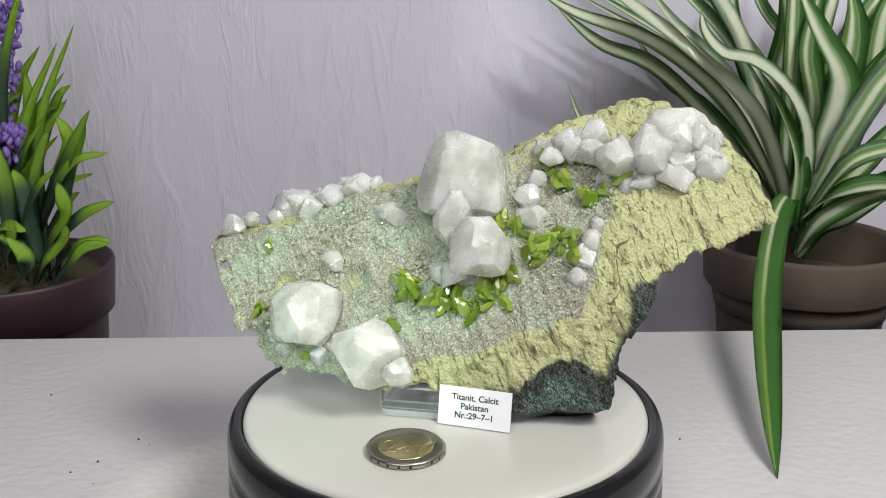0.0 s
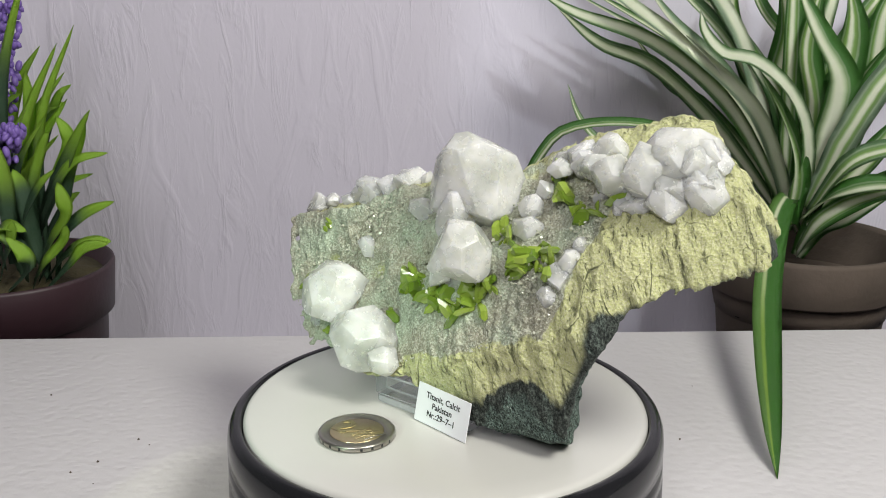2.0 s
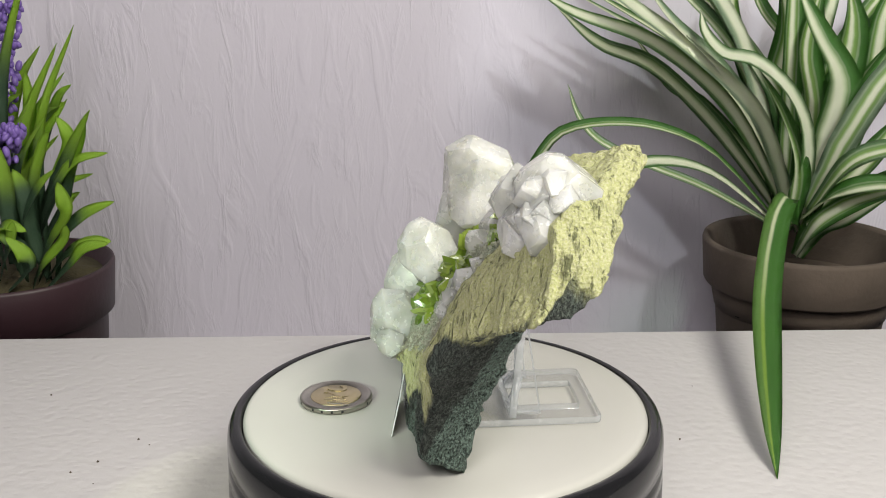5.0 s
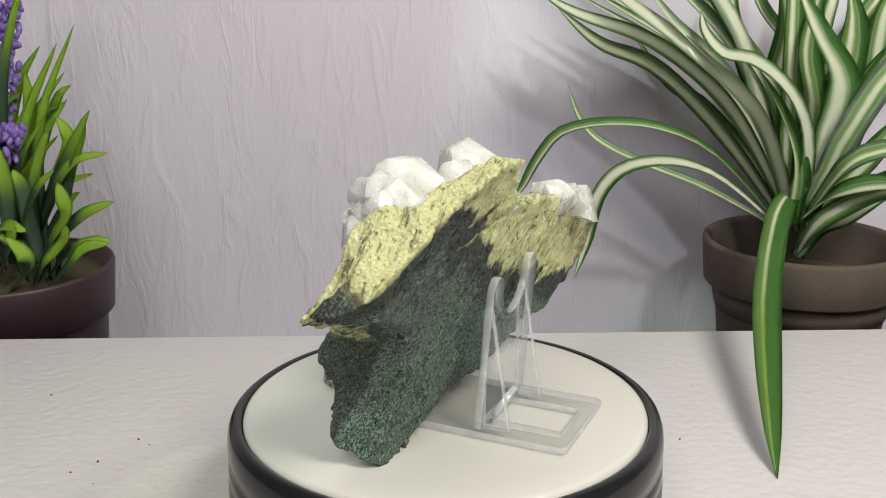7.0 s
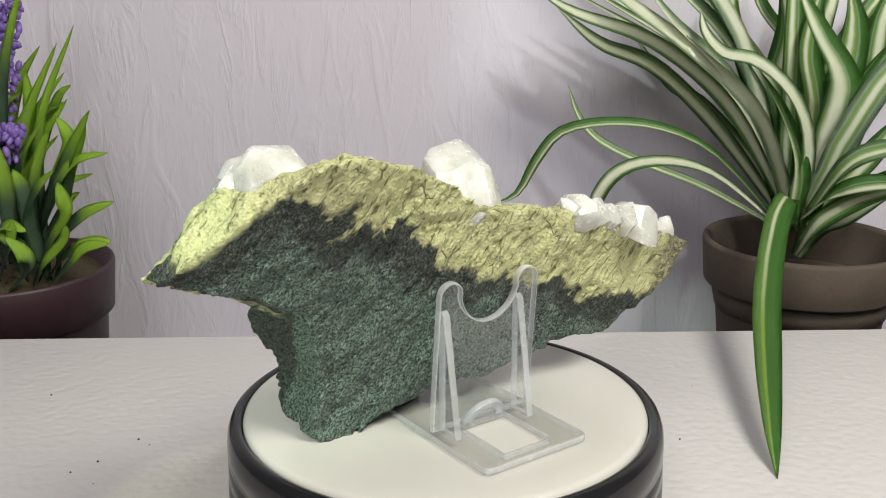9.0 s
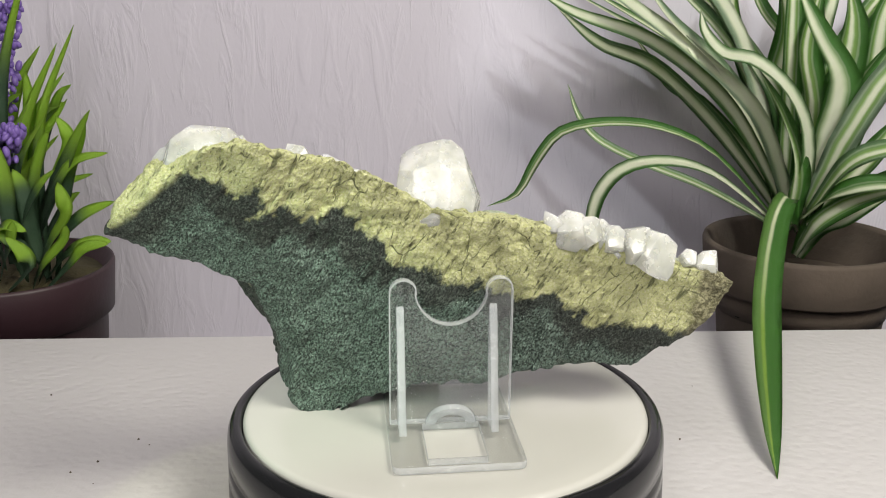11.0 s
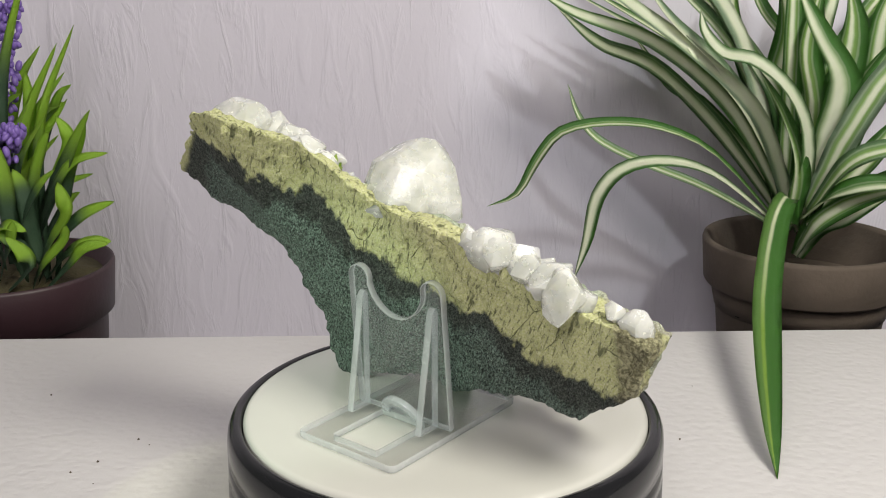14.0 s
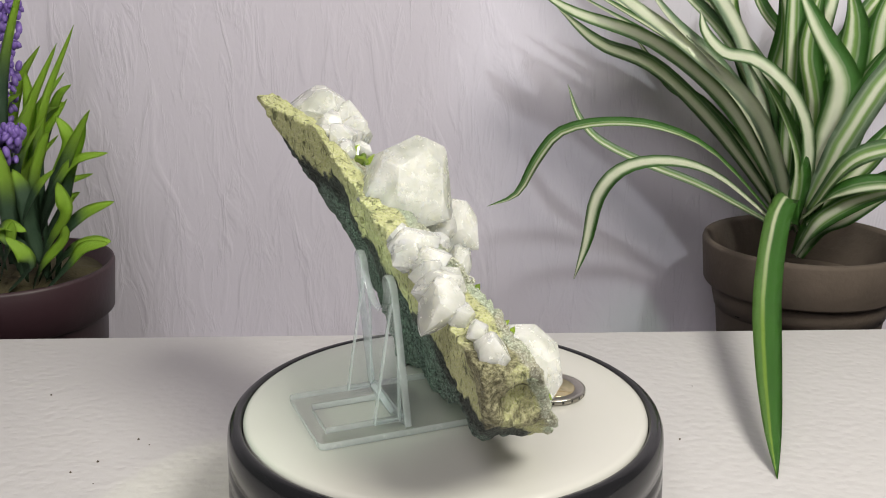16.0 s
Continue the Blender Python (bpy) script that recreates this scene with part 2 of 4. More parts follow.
def mat_hanging_leaf():
    """Deep green blade with one lime line off its middle."""
    m = Mat("green_blade", 0.34)
    sep = m.nt.nodes.new("ShaderNodeSeparateXYZ")
    m.nt.links.new(m.tc.outputs["UV"], sep.inputs[0])
    u = m.math("ADD", sep.outputs[0], m.math("MULTIPLY", m.math("SUBTRACT", m.noise(40, 3), 0.5), 0.06))
    vein = m.noise(25, 2, m.scaled(60, 0.4, 1, co=m.tc.outputs["UV"]))
    base = m.mix(vein, (0.045, 0.160, 0.022), (0.110, 0.300, 0.055))
    base = m.mix(m.ramp(u, 0.60, 0.70), base, m.mix(vein, (0.10, 0.24, 0.04), (0.20, 0.36, 0.10)))
    line = m.math("SUBTRACT", 1.0, m.ramp(m.math("ABSOLUTE", m.math("SUBTRACT", u, 0.62)), 0.02, 0.12))
    pale = m.mix(m.ramp(sep.outputs[1], 0.30, 0.62), (0.76, 0.80, 0.58), (0.30, 0.46, 0.08))
    m.colour(m.mix(line, base, pale))
    m.bump(vein, 0.0004, 0.5)
    return m.m


WALL, TABLE = mat_wall(), mat_table()
ROCK, CALCITE, TITANITE = mat_rock(), mat_calcite(), mat_titanite()
ACRYLIC = mat_acrylic("clear_acrylic", 0.985, (0.98, 0.985, 0.99), 0.06)
# Darker tint puts the shading refracted through the base into its colour.
BASE = mat_acrylic("acrylic_shaded_base", 0.97, (0.93, 0.93, 0.925), 0.06)
# Pale diffuse share paints in the bright lines refraction gives cut edges.
EDGE = mat_acrylic("acrylic_lit_edge", 0.70, (0.84, 0.86, 0.89), 0.14)
GRAIN = mat_plain("druse_grain", (0.34, 0.35, 0.26), (0.55, 0.56, 0.46), 0.2, 400)
PLATTER = mat_plain("ivory_plastic", (0.51, 0.50, 0.475), (0.55, 0.54, 0.51), 0.25, 20)
BLACK = mat_plain("black_gloss_plastic", (0.010, 0.010, 0.012), (0.014, 0.014, 0.016), 0.14, 40, Specular_IOR_Level=0.3)
PAPER = mat_plain("white_card", (0.82, 0.82, 0.86), (0.86, 0.86, 0.89), 0.6, 90)
INK = mat_plain("black_ink", (0.012, 0.012, 0.014), (0.02, 0.02, 0.022), 0.6)
BRASS = mat_metal("nickel_brass", (0.50, 0.42, 0.24), (0.62, 0.54, 0.34), 0.30)
CUPRO = mat_metal("cupronickel", (0.33, 0.31, 0.27), (0.45, 0.43, 0.39), 0.32)
CLAY = mat_plain("grey_brown_clay", (0.062, 0.047, 0.037), (0.115, 0.088, 0.070), 0.85, 45, 0.0006, 300)
PLUM = mat_plain("plum_plastic", (0.028, 0.013, 0.017), (0.042, 0.019, 0.025), 0.5, 30, 0.0003, 200)
SOIL = mat_plain("dark_soil", (0.008, 0.007, 0.006), (0.02, 0.016, 0.012), 0.95, 300, 0.002, 400)
MOSS = mat_plain("dry_moss", (0.035, 0.03, 0.014), (0.08, 0.065, 0.028), 0.95, 300, 0.002, 500)
BLADE, LIME, HANGING = mat_stripe_leaf(), mat_lime_leaf(), mat_hanging_leaf()
STEM = mat_plain("green_stem", (0.03, 0.08, 0.03), (0.06, 0.12, 0.05), 0.5)
VIOLET = mat_plain("violet_bud", (0.10, 0.05, 0.27), (0.26, 0.17, 0.50), 0.45, 200)
ROOM = mat_plain("room_paint", (0.26, 0.25, 0.25), (0.30, 0.29, 0.29), 0.8, 3)

# ---- mesh helpers ----


def mesh_of(bm, name, mats, smooth=True):
    me = bpy.data.meshes.new(name)
    bm.normal_update()
    bm.to_mesh(me)
    bm.free()
    for x in mats if isinstance(mats, (list, tuple)) else [mats]:
        me.materials.append(x)
    if smooth:
        for poly in me.polygons:
            poly.use_smooth = True
    return me


def part(name, bm, mats, parent=None, label="", smooth=True):
    ob = new(name, mesh_of(bm, name, mats, smooth))
    if parent:
        ob.parent = parent
    return tagged(ob, label) if label else ob


def box_bm(x0, y0, z0, x1, y1, z1, bevel=0.0, segments=2):
    bm = bmesh.new()
    bmesh.ops.create_cube(bm, size=1, matrix=Matrix.LocRotScale(
        ((x0 + x1) / 2, (y0 + y1) / 2, (z0 + z1) / 2), None, (x1 - x0, y1 - y0, z1 - z0)))
    if bevel:
        bmesh.ops.bevel(bm, geom=bm.edges[:], offset=bevel, segments=segments, affect="EDGES", profile=0.5)
    return bm


def lathe_bm(profile, steps=96, centre=(0, 0, 0)):
    """A turned body; profile holds (radius, z) pairs from inside to outside."""
    bm = bmesh.new()
    rings = []
    for r, z in profile:
        if r < 1e-6:
            rings.append([bm.verts.new((centre[0], centre[1], centre[2] + z))])
        else:
            rings.append([bm.verts.new((centre[0] + r * math.cos(a), centre[1] + r * math.sin(a), centre[2] + z))
                          for a in (2 * math.pi * i / steps for i in range(steps))])
    for a, b in zip(rings, rings[1:]):
        for i in range(steps):
            j = (i + 1) % steps
            q = [a[i % len(a)], a[j % len(a)], b[j % len(b)], b[i % len(b)]]
            q = list(dict.fromkeys(q))
            if len(q) > 2:
                bm.faces.new(q)
    bmesh.ops.recalc_face_normals(bm, faces=bm.faces[:])
    return bm


def prism_bm(outline, thick, m=Matrix(), bevel=0.0, segments=2):
    """A flat plate: outline in its own x, y, thickness along its z, placed by m."""
    bm = bmesh.new()
    f = bm.faces.new([bm.verts.new((x, y, 0)) for x, y in outline])
    top = bmesh.ops.extrude_face_region(bm, geom=[f])["geom"]
    bmesh.ops.translate(bm, vec=(0, 0, thick), verts=[v for v in top if isinstance(v, bmesh.types.BMVert)])
    bmesh.ops.recalc_face_normals(bm, faces=bm.faces[:])
    if bevel:
        sharp = [e for e in bm.edges if e.calc_face_angle(0) > 0.6]
        bmesh.ops.bevel(bm, geom=sharp, offset=bevel, segments=segments, affect="EDGES", profile=0.5)
    bmesh.ops.transform(bm, matrix=m, verts=bm.verts[:])
    return bm


def flat_shade(ob, angle=30):
    ob.data.set_sharp_from_angle(angle=radians(angle))
    return ob


def letters(text, size, m, parent, name="lettering", align="CENTER", depth=0.00004, mat=None):
    """Writing as a mesh with the built-in font."""
    cu = bpy.data.curves.new(name, "FONT")
    cu.body, cu.size, cu.align_x, cu.extrude, cu.offset = text, size, align, depth, size * 0.012
    tmp = bpy.data.objects.new(name, cu)
    scene.collection.objects.link(tmp)
    me = bpy.data.meshes.new_from_object(tmp.evaluated_get(bpy.context.evaluated_depsgraph_get()))
    bpy.data.objects.remove(tmp)
    me.transform(m)
    me.materials.clear()
    me.materials.append(mat or INK)
    ob = new(name, me)
    ob.parent = parent
    return ob


def spline(points, n):
    """Catmull-Rom through the points, n samples."""
    p = [Vector(q) for q in points]
    p = [p[0] * 2 - p[1]] + p + [p[-1] * 2 - p[-2]]
    out = []
    for i in range(n):
        s = i / (n - 1) * (len(p) - 3)
        k = min(int(s), len(p) - 4)
        t = s - k
        a, b, c, d = p[k:k + 4]
        out.append(0.5 * (2 * b + (c - a) * t + (2 * a - 5 * b + 4 * c - d) * t * t + (3 * b - a - 3 * c + d) * t ** 3))
    return out


# ---- numpy noise for solid stone ----


def lattice_noise(x, y, z, scale, seed):
    rng = np.random.default_rng(seed)
    g = rng.random((32, 32, 32)).astype(np.float32)
    out = 0
    idx, fr = [], []
    for c in (x, y, z):
        c = c / scale + 100.37
        i = np.floor(c).astype(np.int32)
        t = (c - i).astype(np.float32)
        idx.append(i)
        fr.append(t * t * (3 - 2 * t))
    for dx in (0, 1):
        for dy in (0, 1):
            for dz in (0, 1):
                w = (fr[0] if dx else 1 - fr[0]) * (fr[1] if dy else 1 - fr[1]) * (fr[2] if dz else 1 - fr[2])
                out = out + w * g[(idx[0] + dx) % 32, (idx[1] + dy) % 32, (idx[2] + dz) % 32]
    return out - 0.5


def outline_distance(px, pz, poly):
    """Signed distance to a closed outline, negative inside."""
    best = np.full(px.shape, 1e9)
    inside = np.zeros(px.shape, bool)
    for (ax, az), (bx, bz) in zip(poly, poly[1:] + poly[:1]):
        ex, ez = bx - ax, bz - az
        t = np.clip(((px - ax) * ex + (pz - az) * ez) / (ex * ex + ez * ez), 0, 1)
        best = np.minimum(best, np.hypot(px - ax - t * ex, pz - az - t * ez))
        cross = (az > pz) != (bz > pz)
        inside ^= cross & (px < ex * (pz - az) / (ez if abs(ez) > 1e-9 else 1e-9) + ax)
    return np.where(inside, -best, best)


def surface_nets(field, origin, step):
    """Closed quad mesh of the zero level of a sampled field (negative inside)."""
    s = field < 0
    corner = [(i, j, k) for i in (0, 1) for j in (0, 1) for k in (0, 1)]
    n = np.array(field.shape) - 1

    def sub(a, c):
        return a[c[0]:c[0] + n[0], c[1]:c[1] + n[1], c[2]:c[2] + n[2]]
    count = sum(sub(s, c).astype(np.int8) for c in corner)
    cells = np.argwhere((count > 0) & (count < 8))
    ident = np.full(n, -1, np.int64)
    ident[tuple(cells.T)] = np.arange(len(cells))
    acc, tot = np.zeros((len(cells), 3)), np.zeros(len(cells))
    for a in corner:
        for ax in range(3):
            if a[ax]:
                continue
            b = tuple(a[i] + (i == ax) for i in range(3))
            fa, fb = field[tuple((cells + a).T)], field[tuple((cells + b).T)]
            m = (fa < 0) != (fb < 0)
            t = np.where(m, fa / np.where(m, fa - fb, 1), 0)
            p = np.array(a, float)[None].repeat(len(cells), 0)
            p[:, ax] += t
            acc += p * m[:, None]
            tot += m
    verts = origin + step * (cells + acc / tot[:, None])
    faces = []
    for ax in range(3):
        u, v = (ax + 1) % 3, (ax + 2) % 3
        lo = [slice(1, -1)] * 3
        lo[ax] = slice(0, -1)
        hi = list(lo)
        hi[ax] = slice(1, None)
        a, b = s[tuple(lo)], s[tuple(hi)]
        for sign in (0, 1):
            w = np.argwhere((a != b) & (a == bool(sign)))
            off = np.ones(3, int)
            off[ax] = 0
            base = w + off
            quad = []
            for du, dv in ((0, 0), (1, 0), (1, 1), (0, 1)):
                q = base.copy()
                q[:, u] -= du
                q[:, v] -= dv
                quad.append(ident[tuple(q.T)])
            quad = np.stack(quad, 1)
            faces.append(quad if sign else quad[:, ::-1])
    return verts, np.concatenate(faces)


# ---- the setting ----


def setting():
    wall = part("wall_back", box_bm(-1.5, 0.400, -0.9, 1.5, 0.52, 1.6), WALL, smooth=False)
    tagged(wall, "lilac-tinted plaster wall with vertical relief", "wall", kind="structure")
    bm = box_bm(-0.9, -0.85, TABLE_Z - 0.03, 0.9, 0.186, TABLE_Z, 0.002)
    for v in bm.verts:
        if v.co.y > 0.1:
            v.co.y += 0.030 * v.co.x + 0.0
    tagged(part("tabletop", bm, TABLE), "raised tabletop covered with white embossed paper", "table", kind="structure")
    for x in (-0.85, 0.81):
        for y in (-0.82, 0.10):
            tagged(part("table_leg", box_bm(x, y, -0.90, x + 0.04, y + 0.04, TABLE_Z - 0.03, 0.002), ROOM), "plain painted table leg", "table leg", "legs of the table", "structure")
    tagged(part("sideboard", box_bm(-1.0, 0.222, -0.90, 1.0, 0.399, -0.158, 0.002), ROOM), "low painted sideboard behind the table", "sideboard", kind="structure")
    tagged(part("floor", box_bm(-1.6, -2.6, -0.95, 1.6, 0.399, -0.90), ROOM, smooth=False), "plain floor of the room", "floor", kind="structure")
    tagged(part("ceiling", box_bm(-1.6, -2.6, 1.6, 1.6, 0.6, 1.65), ROOM, smooth=False), "plain white ceiling", "ceiling", kind="structure")
    tagged(part("wall_front", box_bm(-1.6, -2.7, -0.9, 1.6, -2.6, 1.6), ROOM, smooth=False), "plain wall behind the camera", "wall", kind="structure")
    tagged(part("wall_left", box_bm(-1.6, -2.6, -0.9, -1.5, 0.5, 1.6), ROOM, smooth=False), "plain side wall", "wall", kind="structure")
    tagged(part("wall_right", box_bm(1.5, -2.6, -0.9, 1.6, 0.5, 1.6), ROOM, smooth=False), "plain side wall", "wall", kind="structure")


# ---- the turntable and what stands on it ----


def turntable():
    t = tagged(new("turntable"), "round ivory-topped turntable with a glossy black rim", "turntable")
    plate = part("platter", lathe_bm([(0, 0), (0.060, 0), (0.0690, 0), (0.0702, -0.0003), (0.0711, -0.0010), (0.0715, -0.0022),
                                      (0.0715, -0.006), (0, -0.006)], 160), PLATTER, t, "ivory plastic platter")
    ring = [(0.0719, -0.008), (0.0719, -0.0020), (0.0726, -0.0010), (0.0742, -0.0008), (0.0758, -0.0020), (0.0768, -0.0045), (0.0772, -0.008),
            (0.0772, -0.0135), (0.0766, -0.0142), (0.0766, -0.0150), (0.0772, -0.0157), (0.0774, -0.0200), (0.0768, -0.0207), (0.0768, -0.0214),
            (0.0775, -0.0222), (0.0778, -0.034), (0.0770, -0.0445), (0.070, -0.0445), (0, -0.0445)]
    part("rim", lathe_bm([(0, -0.008)] + ring, 160), BLACK, t, "glossy black plastic rim")
    return t, plate


FRONT = (-0.30, 0.50, -25.2)      # y = a x + b z + c, the crystal-covered face
CREST = (-0.30, 0.80, -43.0)      # its steeper upper part
SHOULDER = (-0.40, 1.50, -97.0)   # the steep run up to the peak
CUT = (0.0, 0.45, -39.7)          # the broken yellow face under the raised end
TOE = (-0.10, 0.03, -16.2)        # the upright face of the foot
BACK = (-0.251, 0.341, 4.2)       # the flat rear face
BULGE = (-0.336, 0.604, -2.6)     # the rear of the raised end
END = (0.748, 0.235, 0.62, 130.0)     # the end face of the raised slab: a x + b y + c z = d
TOP_EDGE = [(-86, 51), (-80, 54), (-66, 57), (-50, 62), (-36, 70), (-28, 71), (-15, 73.5), (0, 76), (18, 82), (30, 89), (40, 94), (52, 97.5), (62, 102), (71, 104.5), (82, 101), (95, 92.5), (104, 82), (109.5, 73)]
LOW_EDGE = [(112, 60), (96, 40), (72, 4), (58, 0.5), (38, 0), (28, 6), (12, 8), (-2, 10), (-17, 13), (-37, 12), (-53, 12), (-64, 12.5), (-73, 22), (-80, 37)]


def face_y(k, x, z):
    return k[0] * x + k[1] * z + k[2]


def front_y(x, z):
    return max(face_y(k, x, z) for k in (FRONT, CREST, SHOULDER, CUT, TOE))


def rear_y(x, z):
    flat = face_y(BACK, x, z)
    return flat + min(1, max(0, (x - 42) / 22)) * max(0, face_y(BULGE, x, z) - flat)


def matrix_stone(parent):
    step = 0.65
    origin = np.array([-92.0, -36.0, -5.0])
    n = (int(216 / step), int(88 / step), int(116 / step))
    x, y, z = (origin[i] + step * np.arange(n[i]) for i in range(3))
    X, Y, Z = np.meshgrid(x.astype(np.float32), y.astype(np.float32), z.astype(np.float32), indexing="ij")
    f = outline_distance(X, Z, TOP_EDGE + LOW_EDGE).astype(np.float32)
    for k in (FRONT, CREST, SHOULDER, CUT, TOE):
        f = np.maximum(f, (face_y(k, X, Z) - Y) / math.hypot(1, k[0], k[1]))
    rear = face_y(BACK, X, Z)
    rear = rear + np.clip((X - 42) / 22, 0, 1) * np.maximum(0, face_y(BULGE, X, Z) - rear)
    f = np.maximum(f, (Y - rear) / 1.1)
    f = np.maximum(f, END[0] * X + END[1] * Y + END[2] * Z - END[3])
    # the foot's end face steps back under the raised slab
    rise = np.clip((Z - 8) / 42, 0, 1.2)
    foot = X - 54.5 - 15.5 * rise ** 1.6 + 0.27 * (Y + 18) * rise
    under = (49.5 + 0.483 * (X - 70) + 0.189 * (Y + 18) - Z) / 1.13
    f = np.maximum(f, np.minimum(foot, under))
    # the slab's lower edge rises to the rear
    f = np.maximum(f, (13.0 - 0.5 * np.maximum(0, X + 20) + 0.65 * np.maximum(0, -60 - X) + 0.26 * Y - Z) / 1.1)
    f = np.maximum(f, (-0.6 * (Y + 8) - Z) / 1.17)      # the foot stands on its rear edge
    near = np.abs(f) < 7
    px, py, pz = X[near], Y[near], Z[near]
    axis = Vector(FIBRE).normalized()
    e1 = axis.orthogonal().normalized()
    e2 = axis.cross(e1)
    fu, fv, fw = (px * e.x + py * e.y + pz * e.z for e in (e1, e2, axis))
    d = 3.4 * lattice_noise(px, py, pz, 17, 1) + 1.9 * lattice_noise(px, py, pz, 7.0, 2) + 0.9 * lattice_noise(px, py, pz, 3.1, 3)
    d += 1.0 * lattice_noise(px, py, pz, 1.6, 4)
    d += 1.4 * lattice_noise(fu, fv, fw * 0.14, 1.7, 5)
    # hollows in the crystal face
    for cx, cy, cz, r in [(-34, 5, 44, 7), (-58, 13, 40, 6), (-62, 8, 24, 5), (-8, 1, 51, 5), (22, 3, 72, 6), (-79, 28, 42, 7.5), (-80, 24, 36, 4.5), (-69, 9, 22, 4)]:
        d = np.maximum(d, np.minimum(r - np.sqrt((px - cx) ** 2 + (py - cy) ** 2 + (pz - cz) ** 2), 4.0))
    f[near] += d
    f[..., 0] = 9
    verts, faces = surface_nets(f, origin, step)
    me = bpy.data.meshes.new("matrix")
    me.from_pydata((verts * MM).tolist(), [], faces.tolist())
    me.materials.append(ROCK)
    for poly in me.polygons:
        poly.use_smooth = True
    ob = new("matrix", me)
    ob.parent = parent
    return tagged(ob, "yellow-green schist matrix, dark grey-green underneath")


def crystal_bm(size, seed, cuts=22, lean=(0, 0, 0), stretch=(1, 1, 1), taper=0.0, shear=0.0, rim=0.025):
    """A blunt many-faced crystal: a block cut down by planes, edges slightly worn."""
    rng = random.Random(seed)
    bm = bmesh.new()
    bmesh.ops.create_cube(bm, size=2.2)
    dirs, close = [], 0.80
    while len(dirs) < cuts:
        v = Vector((rng.gauss(0, 1), rng.gauss(0, 1), rng.gauss(0, 1))).normalized()
        if all(v.dot(w) < close for w in dirs):
            dirs.append(v)
        else:
            close += 0.002
    for v in dirs:
        bmesh.ops.bisect_plane(bm, geom=bm.verts[:] + bm.edges[:] + bm.faces[:], plane_co=v * rng.uniform(0.78, 1.0), plane_no=v, clear_outer=True)
        rim_edges = [e for e in bm.edges if e.is_boundary]
        if rim_edges:
            bmesh.ops.contextual_create(bm, geom=rim_edges)
    bmesh.ops.remove_doubles(bm, verts=bm.verts[:], dist=0.02)
    bmesh.ops.bevel(bm, geom=bm.edges[:], offset=rim, segments=2, affect="EDGES", profile=0.5)
    bmesh.ops.recalc_face_normals(bm, faces=bm.faces[:])
    for v in bm.verts:
        h = (v.co.z + 1) / 2
        v.co.x = v.co.x * (1 - taper * h) + shear * h
        v.co.y *= 1 - taper * h
    m = Euler([radians(a) for a in lean]).to_matrix().to_4x4() @ Matrix.Diagonal((*[size * q for q in stretch], 1))
    bmesh.ops.transform(bm, matrix=m, verts=bm.verts[:])
    return bm


def calcite(parent, x, y, z, size, seed, cuts=22, lean=(0, 0, 0), stretch=(1, 1, 1), taper=0.0, shear=0.0):
    bm = crystal_bm(size * MM, seed, cuts, lean, stretch, taper, shear)
    bmesh.ops.translate(bm, vec=(x * MM, y * MM, z * MM), verts=bm.verts[:])
    ob = part("calcite_crystal", bm, CALCITE, parent, "milky white calcite crystal")
    return flat_shade(ob, 20)


def blade_crystal(parent, x, y, z, size, seed):
    """A wedge-shaped titanite blade: a flattened rhomb with bevelled faces."""
    rng = random.Random(seed)
    bm = bmesh.new()
    long, wide, thick = size * rng.uniform(0.9, 1.35), size * rng.uniform(0.45, 0.75), size * rng.uniform(0.16, 0.32)
    rim = [(long, 0), (long * 0.35, wide), (-long * 0.4, wide * 0.9), (-long, 0), (-long * 0.35, -wide), (long * 0.4, -wide * 0.9)]
    a = [bm.verts.new((p * 0.72, q * 0.68, thick)) for p, q in rim]
    b = [bm.verts.new((p, q, 0)) for p, q in rim]
    c = [bm.verts.new((p * 0.72, q * 0.68, -thick)) for p, q in rim]
    bm.faces.new(a)
    bm.faces.new(c[::-1])
    for s, t in ((a, b), (b, c)):
        for i in range(6):
            j = (i + 1) % 6
            bm.faces.new((s[i], t[i], t[j], s[j]))
    bmesh.ops.recalc_face_normals(bm, faces=bm.faces[:])
    m = pose(x * MM, y * MM, z * MM, rng.uniform(20, 160), rng.uniform(-70, 70), rng.uniform(0, 360)) @ Matrix.Scale(MM, 4)
    bmesh.ops.transform(bm, matrix=m, verts=bm.verts[:])
    return part("titanite_blade", bm, TITANITE, parent, "glassy yellow-green titanite blade", smooth=False)


